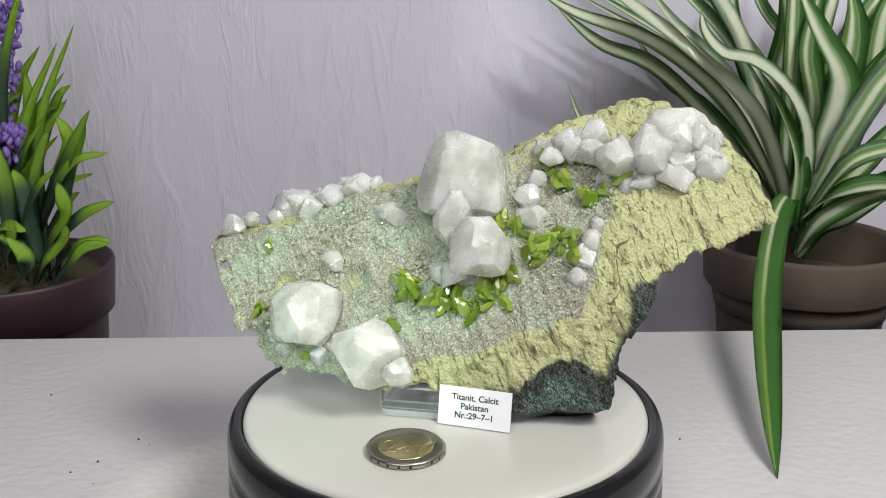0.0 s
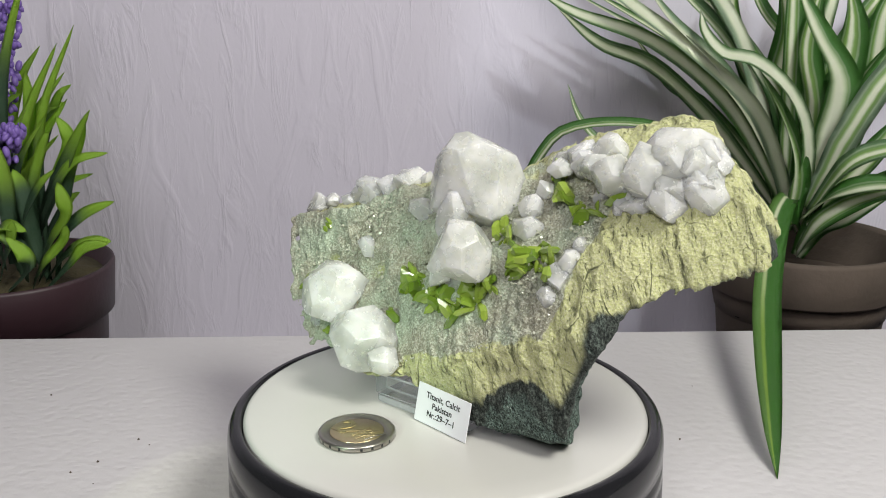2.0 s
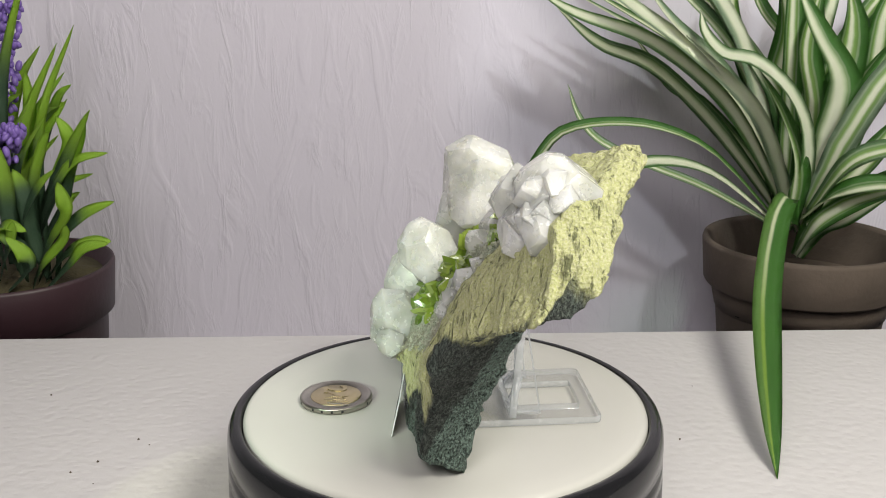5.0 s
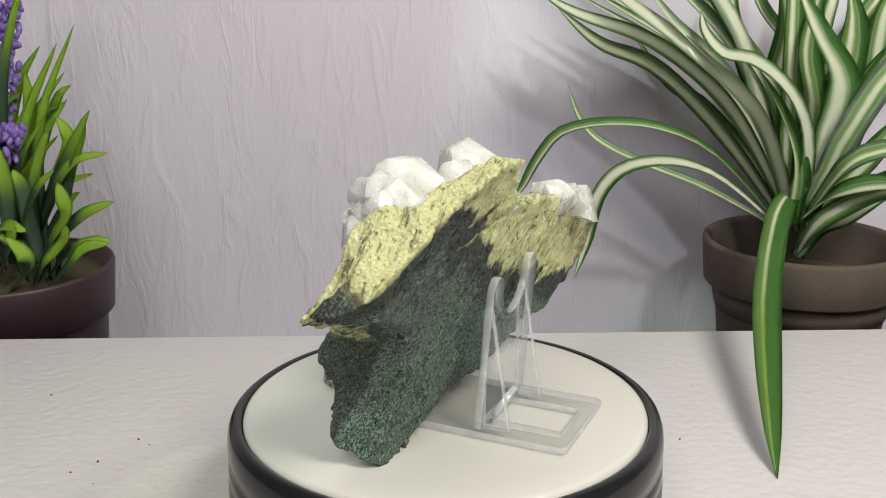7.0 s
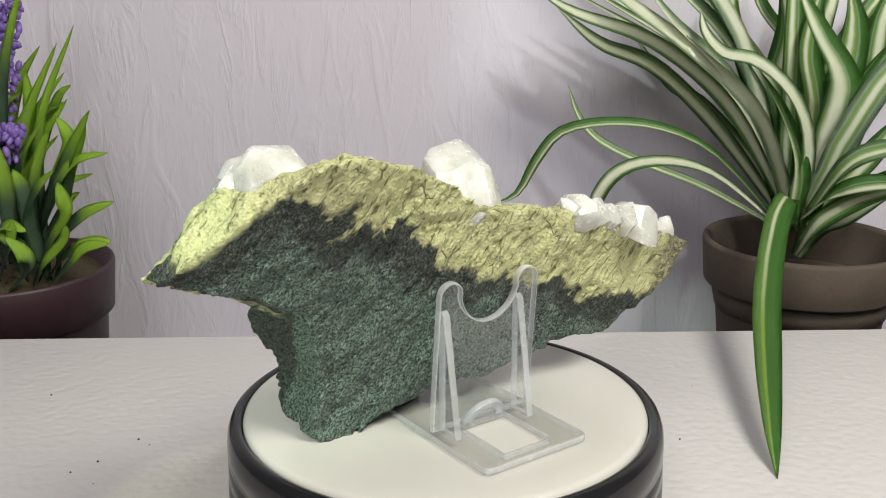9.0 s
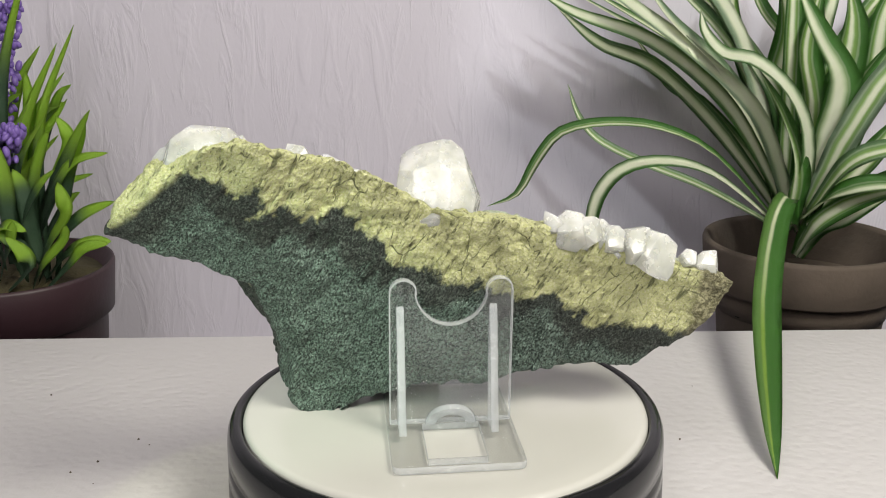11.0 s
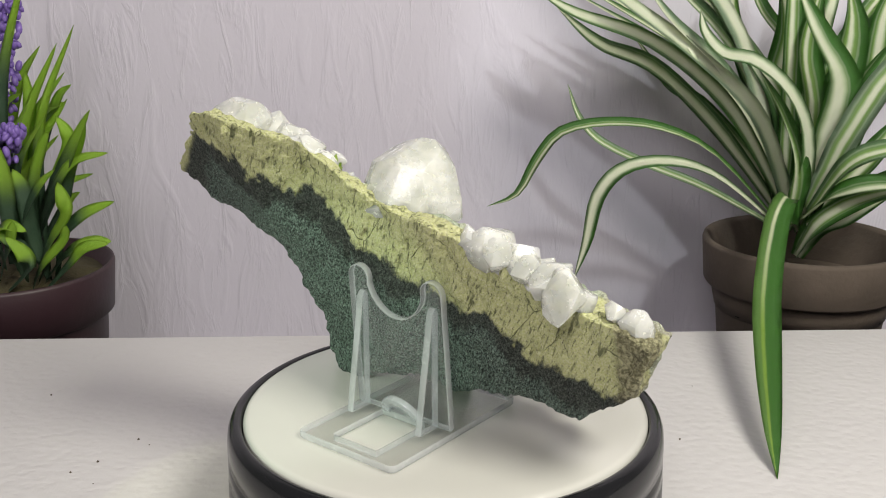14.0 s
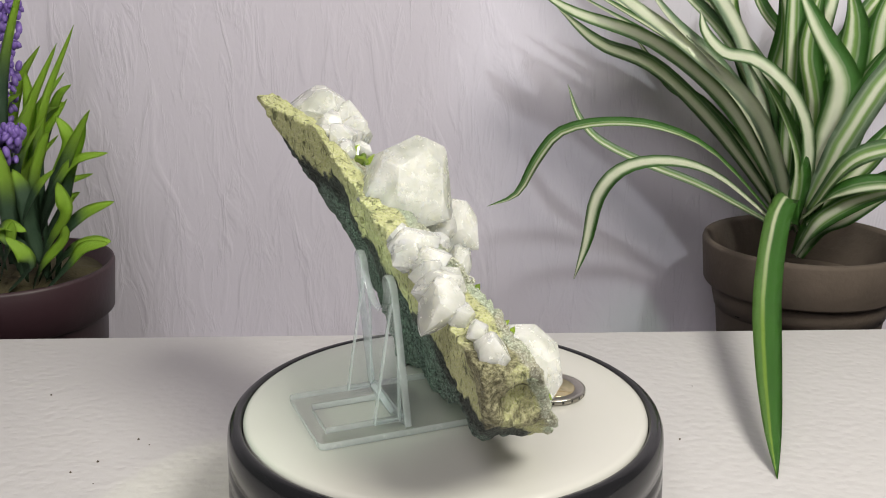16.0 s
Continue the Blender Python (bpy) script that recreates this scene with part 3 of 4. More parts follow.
def druse_grains(parent):
    """Hundreds of tiny crystals over the crystal face, one joined crust."""
    rng = random.Random(77)
    verts, faces = [], []
    while len(faces) < 8 * 2200:
        x, z = rng.uniform(-78, 60), rng.uniform(18, 96)
        y = front_y(x, z)
        face = max(face_y(k, x, z) for k in (FRONT, CREST))
        if y > face + 0.3 or z < 22 + 0.4 * x or x > 45 + 0.34 * (z - 41) or outline_distance(np.array(x), np.array(z), TOP_EDGE + LOW_EDGE) > -2:
            continue
        if noise.noise((x * 0.05, 3, z * 0.05)) < rng.uniform(-0.35, 0.25):
            continue
        r = rng.uniform(0.22, 0.45) + (0.6 * rng.random() ** 8)
        turn = Euler((rng.uniform(0, 6), rng.uniform(0, 6), rng.uniform(0, 6))).to_matrix()
        c, n = Vector((x, y - 0.2 + rng.uniform(-1.4, 0.8), z)), len(verts)
        for v in ((1, 0, 0), (0, 1, 0), (-1, 0, 0), (0, -1, 0), (0, 0, 1.2), (0, 0, -1.2)):
            verts.append((c + turn @ Vector(v) * r) * MM)
        faces += [(n + i, n + (i + 1) % 4, n + 4) for i in range(4)] + [(n + (i + 1) % 4, n + i, n + 5) for i in range(4)]
    me = bpy.data.meshes.new("druse")
    me.from_pydata([tuple(v) for v in verts], [], faces)
    me.materials.append(GRAIN)
    ob = new("druse", me)
    ob.parent = parent
    return tagged(ob, "crust of tiny glittering crystals", kind="stuff")


def specimen():
    s = tagged(new("mineral_specimen"), "calcite and titanite crystals on a leaning schist slab", "mineral")
    matrix_stone(s)
    # large calcites, one call for each
    calcite(s, 8.5, 11.5, 80.5, 16.4, 33, 18, (0, -8, 15), (1.14, 0.98, 1.06), 0.28, -0.16)
    calcite(s, 3.5, 3.5, 68.5, 10.2, 5, 16, (10, 0, 30), (0.85, 0.9, 1.20), 0.35)
    calcite(s, 11.3, -9.5, 60.8, 10.2, 7, 18, (0, 10, 0), (1.0, 0.95, 1.05))
    calcite(s, 3.0, -8.0, 52.0, 4.6, 8, 14, (30, 40, 0), (0.9, 0.9, 1.3))
    calcite(s, -49, 2, 33, 13.2, 9, 20, (0, 0, 40), (1.0, 0.88, 1.02))
    calcite(s, -25.5, -11, 24.5, 11.4, 11, 18, (0, 25, 10), (1.10, 0.88, 0.90))
    calcite(s, -16, -15.5, 18.5, 5.4, 13, 16)
    calcite(s, 79.5, 7.5, 92.5, 15.2, 15, 44, (0, 20, 0), (1.02, 0.84, 0.88))
    calcite(s, 88, 3.5, 86, 8.6, 17, 20, (0, 20, 0), (1, 0.95, 0.95))
    calcite(s, 70, 3, 90, 9.6, 19, 22, (20, 0, 10), (1, 0.95, 1.05))
    calcite(s, 58.0, 4.0, 88.5, 6.8, 21, 18)
    calcite(s, 77, -1.5, 83.5, 6.2, 23, 18, (10, 30, 0), (1.2, 0.9, 0.8))
    rng = random.Random(4)
    for _ in range(20):
        a, b = rng.uniform(0, 6.28), rng.uniform(-0.2, 1.3)
        calcite(s, 79.5 + 10 * math.cos(a) * math.cos(b), 7.5 - 9.0 * math.sin(b), 91.5 + 7.5 * math.sin(a) * math.cos(b), rng.uniform(2.4, 5.4), rng.randrange(999), 10, (rng.uniform(0, 90), rng.uniform(0, 90), 0))
    for x, y, z, r in [(-49, 31, 63.3, 5.4), (-40.5, 31.5, 67.3, 5.6), (-32.5, 32, 70.2, 6.6), (-46, 34, 66, 4.6), (-53, 36, 64, 5.8), (-58, 37.5, 62, 6.4), (-36, 35.5, 70, 4.6), (-63, 35, 59, 4.0),
                       (-77.5, 31, 48.5, 4.8), (-79, 36, 54.5, 4.6), (-73, 36, 58, 3.0), (-70, 27, 46, 2.4), (-26, 33, 72, 3.4), (52, 17, 94, 5.4), (44, 14, 90, 4.2), (37, 12, 87, 3.6), (49, 11, 89, 4.8)]:
        calcite(s, x, y, z, r, rng.randrange(999), 12, (rng.uniform(0, 90), rng.uniform(0, 90), 0), (1, 0.95, 1.08))
    for x, z, r in [(-19, 65.5, 5.2), (-39.5, 49, 4.2),
                    (42, 90.5, 5.0), (48, 92, 4.6), (35, 88, 3.6), (29, 73, 4.6), (30, 67.5, 5.4), (32, 79, 3.4), (-1, 48.5, 4.8), (5, 47.5, 4.6), (14, 50, 4.8), (9, 48, 4.4),
                    (46, 57, 4.2), (49, 63, 3.8), (44, 51, 3.4), (51, 67, 3.0), (62, 80, 4.4), (68, 80, 4.0), (54, 81, 3.2), (-57, 20, 3.0), (-44, 19, 3.6), (-60, 24, 3.4), (-38, 22, 3.0)]:
        calcite(s, x, min(front_y(x, z) + 0.25 * r, rear_y(x, z) - r - 2.5), z, r, rng.randrange(999), 12, (rng.uniform(0, 90), rng.uniform(0, 90), 0), (1, 0.9, 1.05))
    druse_grains(s)
    rng = random.Random(8)
    for x, z, r, count in [(37, 82, 4.6, 7), (50, 76, 3.8, 5), (58.5, 82, 3.8, 3), (21.5, 65, 4.2, 6), (30, 60, 4.6, 9), (39, 61, 4.0, 6), (-13, 43, 4.2, 8), (-4, 41, 4.0, 8),
                           (6, 41, 4.2, 8), (16, 44, 4.2, 7), (21, 50, 3.6, 4), (-20, 31, 3.0, 2), (-68, 33, 3.0, 3), (-50, 18, 2.6, 3), (48, 97, 2.4, 2), (-62, 53, 2.2, 2)]:
        for _ in range(round(count * 1.5)):
            bx, bz = x + rng.uniform(-1, 1) * r, z + rng.uniform(-1, 1) * r * 0.8
            blade_crystal(s, bx, front_y(bx, bz) - rng.uniform(-0.5, 2.5), bz, r * rng.uniform(0.45, 1.25), rng.randrange(9999))
    return s


# the stand's own frame: x to its side, y to its rear
STAND = pose(10.2 * MM, 51 * MM, 0, 0, 0, -10.5)


def stand():
    s = tagged(new("display_stand"), "small clear acrylic easel stand under the specimen", "stand")
    w, back, front = 0.0212, 0.0, -0.0670

    def put(name, bm, broad=1.6e-4, flat=False):
        bmesh.ops.transform(bm, matrix=STAND, verts=bm.verts[:])
        for f in bm.faces:
            f.material_index = 0 if (abs(f.normal.z) > 0.9 if flat else f.calc_area() > broad) else 1
        ob = part(name, bm, [BASE if flat else ACRYLIC, EDGE], s)
        return flat_shade(ob, 40)
    # base frame round its window
    bm = bmesh.new()
    outer = [(-w, front), (w, front), (w, back), (-w, back)]
    inner = [(-0.0095, -0.030), (0.0095, -0.030), (0.0095, -0.0055), (-0.0095, -0.0055)]
    lo = [[bm.verts.new((x, y, h)) for x, y in outer] for h in (0.0003, 0.0030)]
    li = [[bm.verts.new((x, y, h)) for x, y in inner] for h in (0.0003, 0.0030)]
    for i in range(4):
        j = (i + 1) % 4
        bm.faces.new((lo[1][i], lo[1][j], li[1][j], li[1][i]))
        bm.faces.new((lo[0][j], lo[0][i], li[0][i], li[0][j]))
        bm.faces.new((lo[0][i], lo[0][j], lo[1][j], lo[1][i]))
        bm.faces.new((li[0][j], li[0][i], li[1][i], li[1][j]))
    bmesh.ops.recalc_face_normals(bm, faces=bm.faces[:])
    upright = [e for e in bm.edges if abs(e.verts[0].co.z - e.verts[1].co.z) > 0.002 and abs(e.verts[0].co.x) > 0.02]
    bmesh.ops.bevel(bm, geom=upright, offset=0.0026, segments=4, affect="EDGES", profile=0.5)
    bm.normal_update()
    bmesh.ops.bevel(bm, geom=[e for e in bm.edges if e.calc_face_angle(0) > 0.9], offset=0.0005, segments=2, affect="EDGES", profile=0.5)
    bm.normal_update()
    put("base_plate", bm, flat=True)
    # upright plate with a round dip, leaning slightly
    dip = [(0.0115 * math.cos(a), 0.0520 - 0.0125 * math.sin(a)) for a in (math.pi * i / 16 for i in range(17))]
    horn = lambda sx: [(sx * (0.0156 + 0.0046 * math.cos(a)), 0.0510 + 0.0046 * math.sin(a)) for a in (math.pi * i / 8 for i in range(9))]
    outline = [(-0.0205, 0.003), (0.0205, 0.003)] + horn(1) + dip[1:-1] + horn(-1)[::-1]
    put("upright_plate", prism_bm(outline, 0.0026, pose(0, -0.0300, 0, 90 - 5, 0, 0), 0.0005), 5e-4)
    # side ribs, tapering to the top
    for sx in (-1, 1):
        rib = [(0, 0.003), (0.0095, 0.003), (0.0030, 0.044), (0.0014, 0.0455), (0.0, 0.044)]
        m = pose(sx * 0.0165 + 0.0013, -0.0302, 0, 0, 0, 0) @ pose(0, 0, 0, 90, 0, 90)
        put("rib", prism_bm(rib, 0.0026, Matrix.Translation((-0.0026 if sx > 0 else 0, 0, 0)) @ m, 0.0004), 1.45e-4)
    # small arch tab behind the window, and the front lip
    arch = [(0.0085 * math.cos(a), 0.0085 * math.sin(a)) for a in (math.pi * i / 14 for i in range(15))]
    arch += [(0.0050 * math.cos(a), 0.0050 * math.sin(a)) for a in (math.pi * i / 14 for i in range(14, -1, -1))]
    put("arch_tab", prism_bm(arch, 0.0022, pose(0, -0.0285, 0.0030, 62, 0, 0), 0.0004))
    put("front_lip", box_bm(-w, front + 0.0002, 0.0032, w, front + 0.0060, 0.0115, 0.0006), 1.5e-4)
    return s


def label_card():
    c = tagged(new("label_card"), "white printed label card leaning on the stand", "label")
    m = pose(9.4 * MM, -21.0 * MM, 0.4 * MM, 90 - 12, 0, -17.5)
    bm = prism_bm([(-0.0127, 0), (0.0127, 0), (0.0127, 0.0135), (-0.0127, 0.0135)], 0.0003, m @ pose(0, 0, -0.0003))
    card = part("card", bm, PAPER, c, smooth=False)
    for i, text in enumerate(("Titanit, Calcit", "Pakistan", "Nr.:29\u20137\u20131")):
        letters(text, 0.0030, m @ pose(0, 0.0091 - 0.0031 * i, 0.00008), card)
    return c


def coin():
    c = tagged(new("coin"), "two-tone coin with a brass-coloured centre lying flat", "coin")
    cx, cy = -12.7 * MM, -37.3 * MM
    m = pose(cx, cy, 0.0001)
    bm = lathe_bm([(0, 0), (0.0123, 0), (0.012875, 0.0004), (0.012875, 0.0018), (0.0125, 0.0022), (0.0116, 0.0022), (0.0113, 0.00195), (0.0092, 0.00195), (0.0091, 0.0017), (0, 0.0017)], 128, (cx, cy, 0.0001))
    ring = part("ring", bm, CUPRO, c, "silvery outer ring")
    centre = part("centre", lathe_bm([(0, 0.0012), (0.0090, 0.0012), (0.0090, 0.0019), (0.0088, 0.0020), (0, 0.0020)], 96, (cx, cy, 0.0001)), BRASS, c, "brass-coloured centre")
    turn = m @ pose(0, 0, 0.00205, 0, 0, -8)
    letters("2", 0.0120, turn @ pose(-0.0048, -0.0042, 0), centre, "numeral", depth=0.00015, mat=BRASS)
    rng = random.Random(2)
    for i in range(9):
        bm = box_bm(-0.0003, -0.0028 - 0.002 * rng.random(), 0, 0.0003, 0.003 + 0.0015 * rng.random(), 0.00018, 0.00008)
        bmesh.ops.transform(bm, matrix=turn @ pose(0.0005 + 0.0009 * i, 0, -0.00005, 0, 0, rng.uniform(-50, 10)), verts=bm.verts[:])
        part("relief", bm, BRASS if i < 8 else CUPRO, centre)
    for i in range(22):
        a = 360 * i / 22
        if rng.random() < 0.3:
            continue
        bm = box_bm(0.01284, -0.0004, 0.0006, 0.01290, 0.0004, 0.0016)
        bmesh.ops.transform(bm, matrix=m @ pose(0, 0, 0, 0, 0, a), verts=bm.verts[:])
        part("edge_mark", bm, INK, ring)
    return c


# ---- plants ----


def blade_leaf(parent, points, width, seed, twist=0.0, mat=None, name="leaf", fold=0.16, taper=0.55, n=22, lance=False):
    """A strap leaf along a curve: folded cross-section, pointed tip, real thickness."""
    pts = spline(points, n)
    bm = bmesh.new()
    uv = bm.loops.layers.uv.new("UVMap")
    rows, us = [], (0.0, 0.25, 0.5, 0.75, 1.0)
    prev = None
    for i, p in enumerate(pts):
        s = i / (n - 1)
        d = (pts[min(i + 1, n - 1)] - pts[max(i - 1, 0)]).normalized()
        side = d.cross(Vector((0, -0.55, 1)))
        if side.length < 0.25 and prev:
            side = prev.copy()
        side = (side - d * side.dot(d)).normalized()
        if prev and side.dot(prev) < 0:
            side = -side
        if prev:
            side = (side * 0.5 + prev * 0.5).normalized()
        prev = side
        side = Matrix.Rotation(radians(twist) * (s - 0.3), 3, d) @ side
        up = side.cross(d).normalized()
        w = width * (min(1.0, 0.55 + s * 1.6)) * (1 - max(0, (s - taper) / (1 - taper)) ** 1.7) * 0.5 + 0.0002
        if lance:
            w = width * 0.5 * (0.12 + 0.88 * math.sin(math.pi * min(1, 0.06 + 0.94 * s) ** 1.25) ** 0.8) * (1 if s < 0.97 else 0.4)
        rows.append([bm.verts.new(p + side * (2 * u - 1) * w + up * (abs(2 * u - 1) * fold * w * 2)) for u in us])
    for i in range(n - 1):
        for k in range(4):
            f = bm.faces.new((rows[i][k], rows[i][k + 1], rows[i + 1][k + 1], rows[i + 1][k]))
            for loop, (a, b) in zip(f.loops, ((i, k), (i, k + 1), (i + 1, k + 1), (i + 1, k))):
                loop[uv].uv = (us[b], a / (n - 1))
    bmesh.ops.solidify(bm, geom=bm.faces[:], thickness=0.0005)
    return part(name, bm, mat or BLADE, parent)


def spider_plant():
    p = tagged(new("spider_plant"), "artificial spider plant with cream-striped arching leaves in a clay pot", "plant")
    pot_clay(p)
    blade_leaf(p, [(0.219, 0.290, -0.013), (0.189, 0.280, 0.055), (0.146, 0.275, 0.095), (0.103, 0.280, 0.127), (0.084, 0.290, 0.146)], 0.0182, 0, 20)
    blade_leaf(p, [(0.216, 0.292, -0.006), (0.173, 0.285, 0.060), (0.126, 0.285, 0.099), (0.079, 0.290, 0.117), (0.056, 0.300, 0.131)], 0.0169, 1, 10)
    blade_leaf(p, [(0.217, 0.300, -0.012), (0.174, 0.310, 0.043), (0.133, 0.318, 0.082), (0.098, 0.325, 0.097), (0.071, 0.330, 0.120)], 0.0156, 2, -15)
    blade_leaf(p, [(0.205, 0.280, -0.006), (0.158, 0.255, 0.040), (0.124, 0.245, 0.057), (0.092, 0.240, 0.061), (0.066, 0.238, 0.056), (0.052, 0.236, 0.040), (0.041, 0.235, 0.021), (0.024, 0.234, 0.014)], 0.0082, 3, 0)
    blade_leaf(p, [(0.203, 0.275, -0.007), (0.161, 0.255, 0.026), (0.129, 0.240, 0.038), (0.102, 0.232, 0.036), (0.087, 0.228, 0.021), (0.081, 0.226, -0.005), (0.074, 0.225, -0.027)], 0.0100, 4, 0)
    blade_leaf(p, [(0.209, 0.285, -0.013), (0.164, 0.290, 0.011), (0.126, 0.300, 0.025), (0.098, 0.310, 0.038), (0.085, 0.315, 0.053), (0.078, 0.318, 0.073)], 0.0080, 5, 10)
    blade_leaf(p, [(0.217, 0.300, -0.008), (0.199, 0.318, 0.022), (0.167, 0.330, 0.057), (0.146, 0.340, 0.070), (0.123, 0.345, 0.102)], 0.0130, 6, 0)
    blade_leaf(p, [(0.216, 0.285, -0.011), (0.212, 0.270, 0.028), (0.198, 0.262, 0.060), (0.180, 0.258, 0.090)], 0.0195, 7, 30)
    blade_leaf(p, [(0.229, 0.290, -0.005), (0.233, 0.280, 0.040), (0.236, 0.275, 0.078), (0.219, 0.275, 0.108), (0.205, 0.280, 0.137)], 0.0208, 8, -20)
    blade_leaf(p, [(0.222, 0.285, -0.004), (0.216, 0.270, 0.045), (0.200, 0.262, 0.075), (0.179, 0.262, 0.092), (0.162, 0.268, 0.096), (0.152, 0.275, 0.108), (0.150, 0.280, 0.121)], 0.0156, 9, 15)
    blade_leaf(p, [(0.229, 0.300, -0.008), (0.232, 0.305, 0.057), (0.226, 0.310, 0.095), (0.232, 0.310, 0.139)], 0.0169, 10, 0)
    blade_leaf(p, [(0.224, 0.305, -0.009), (0.214, 0.315, 0.055), (0.182, 0.320, 0.104), (0.156, 0.325, 0.139)], 0.0169, 11, 0)
    blade_leaf(p, [(0.226, 0.300, -0.008), (0.194, 0.290, 0.049), (0.164, 0.285, 0.087), (0.134, 0.280, 0.114), (0.116, 0.280, 0.137)], 0.0156, 12, 10)
    blade_leaf(p, [(0.229, 0.310, -0.011), (0.213, 0.325, 0.061), (0.218, 0.330, 0.104), (0.212, 0.335, 0.138)], 0.0169, 13, 0)
    blade_leaf(p, [(0.231, 0.300, -0.008), (0.244, 0.300, 0.057), (0.249, 0.300, 0.106), (0.242, 0.300, 0.139)], 0.0182, 14, 0)
    blade_leaf(p, [(0.236, 0.310, -0.007), (0.269, 0.320, 0.062), (0.276, 0.325, 0.111), (0.283, 0.325, 0.138)], 0.0156, 15, 0)
    blade_leaf(p, [(0.227, 0.315, -0.012), (0.200, 0.335, 0.067), (0.183, 0.340, 0.114), (0.185, 0.340, 0.142)], 0.0156, 16, 0)
    blade_leaf(p, [(0.231, 0.315, -0.012), (0.243, 0.340, 0.066), (0.206, 0.345, 0.117), (0.197, 0.345, 0.142)], 0.0156, 17, 0)
    blade_leaf(p, [(0.236, 0.310, -0.011), (0.265, 0.330, 0.034), (0.276, 0.335, 0.081), (0.257, 0.340, 0.142)], 0.0156, 18, 0)
    blade_leaf(p, [(0.225, 0.280, 0.001), (0.239, 0.265, 0.049), (0.258, 0.262, 0.086), (0.276, 0.262, 0.109)], 0.0169, 19, 0)
    blade_leaf(p, [(0.229, 0.285, -0.000), (0.252, 0.285, 0.060), (0.275, 0.290, 0.110)], 0.0156, 20, 0)
    blade_leaf(p, [(0.224, 0.275, -0.001), (0.237, 0.255, 0.033), (0.260, 0.250, 0.044), (0.285, 0.248, 0.046)], 0.0156, 21, 0)
    blade_leaf(p, [(0.220, 0.270, -0.002), (0.230, 0.250, 0.017), (0.251, 0.240, 0.025), (0.279, 0.236, 0.022)], 0.0156, 22, 0)
    blade_leaf(p, [(0.224, 0.278, -0.008), (0.242, 0.270, 0.004), (0.263, 0.268, 0.020), (0.289, 0.268, 0.035)], 0.0130, 23, 0)
    blade_leaf(p, [(0.217, 0.268, -0.025), (0.224, 0.255, -0.003), (0.244, 0.250, 0.012), (0.276, 0.250, 0.022)], 0.0143, 24, 0)
    blade_leaf(p, [(0.221, 0.280, -0.030), (0.232, 0.285, -0.015), (0.256, 0.295, -0.009), (0.292, 0.300, 0.011)], 0.0143, 25, 0)
    blade_leaf(p, [(0.231, 0.290, -0.004), (0.265, 0.300, 0.025), (0.288, 0.305, 0.057)], 0.0156, 26, 0)
    blade_leaf(p, [(0.214, 0.275, -0.007), (0.202, 0.250, 0.015), (0.181, 0.205, 0.010), (0.161, 0.150, -0.010), (0.147, 0.098, -0.025), (0.136, 0.052, -0.036), (0.131, 0.026, -0.045)], 0.0135, 27, 0, mat=HANGING)
    rng = random.Random(12)
    for i in range(18):
        a, up, rise = rng.uniform(-1.1, 1.2), rng.uniform(0.13, 0.24), rng.uniform(0.02, 0.10)
        root = Vector((0.225 + rng.uniform(-0.01, 0.01), 0.312 + rng.uniform(-0.01, 0.01), -0.02))
        mid = root + Vector((0.05 * math.sin(a), rng.uniform(0.0, 0.03), up * 0.55))
        tip = root + Vector((0.18 * math.sin(a), rng.uniform(0.01, 0.06), up))
        blade_leaf(p, [root, mid, tip], rng.uniform(0.010, 0.014), 40 + i, rng.uniform(-30, 30))
    return p


def pot_clay(p):
    c = (0.229, 0.292, -0.158)
    prof = [(0, 0), (0.040, 0), (0.043, 0.004), (0.0535, 0.104), (0.0555, 0.107), (0.0600, 0.1075), (0.0610, 0.109), (0.0632, 0.134), (0.0625, 0.1365), (0.0600, 0.1368), (0.0580, 0.134), (0.0550, 0.100), (0.0530, 0.091), (0, 0.091)]
    pot = part("pot", lathe_bm(prof, 96, c), CLAY, p, "grey-brown clay pot")
    bm = lathe_bm([(0, 0.003), (0.02, 0.002), (0.04, 0.001), (0.0535, 0.0), (0.0535, -0.004), (0, -0.004)], 48, (c[0], c[1], c[2] + 0.098))
    for v in bm.verts:
        v.co.z += 0.003 * noise.noise(v.co * 150)
    part("soil", bm, SOIL, pot, "dark soil in the pot")


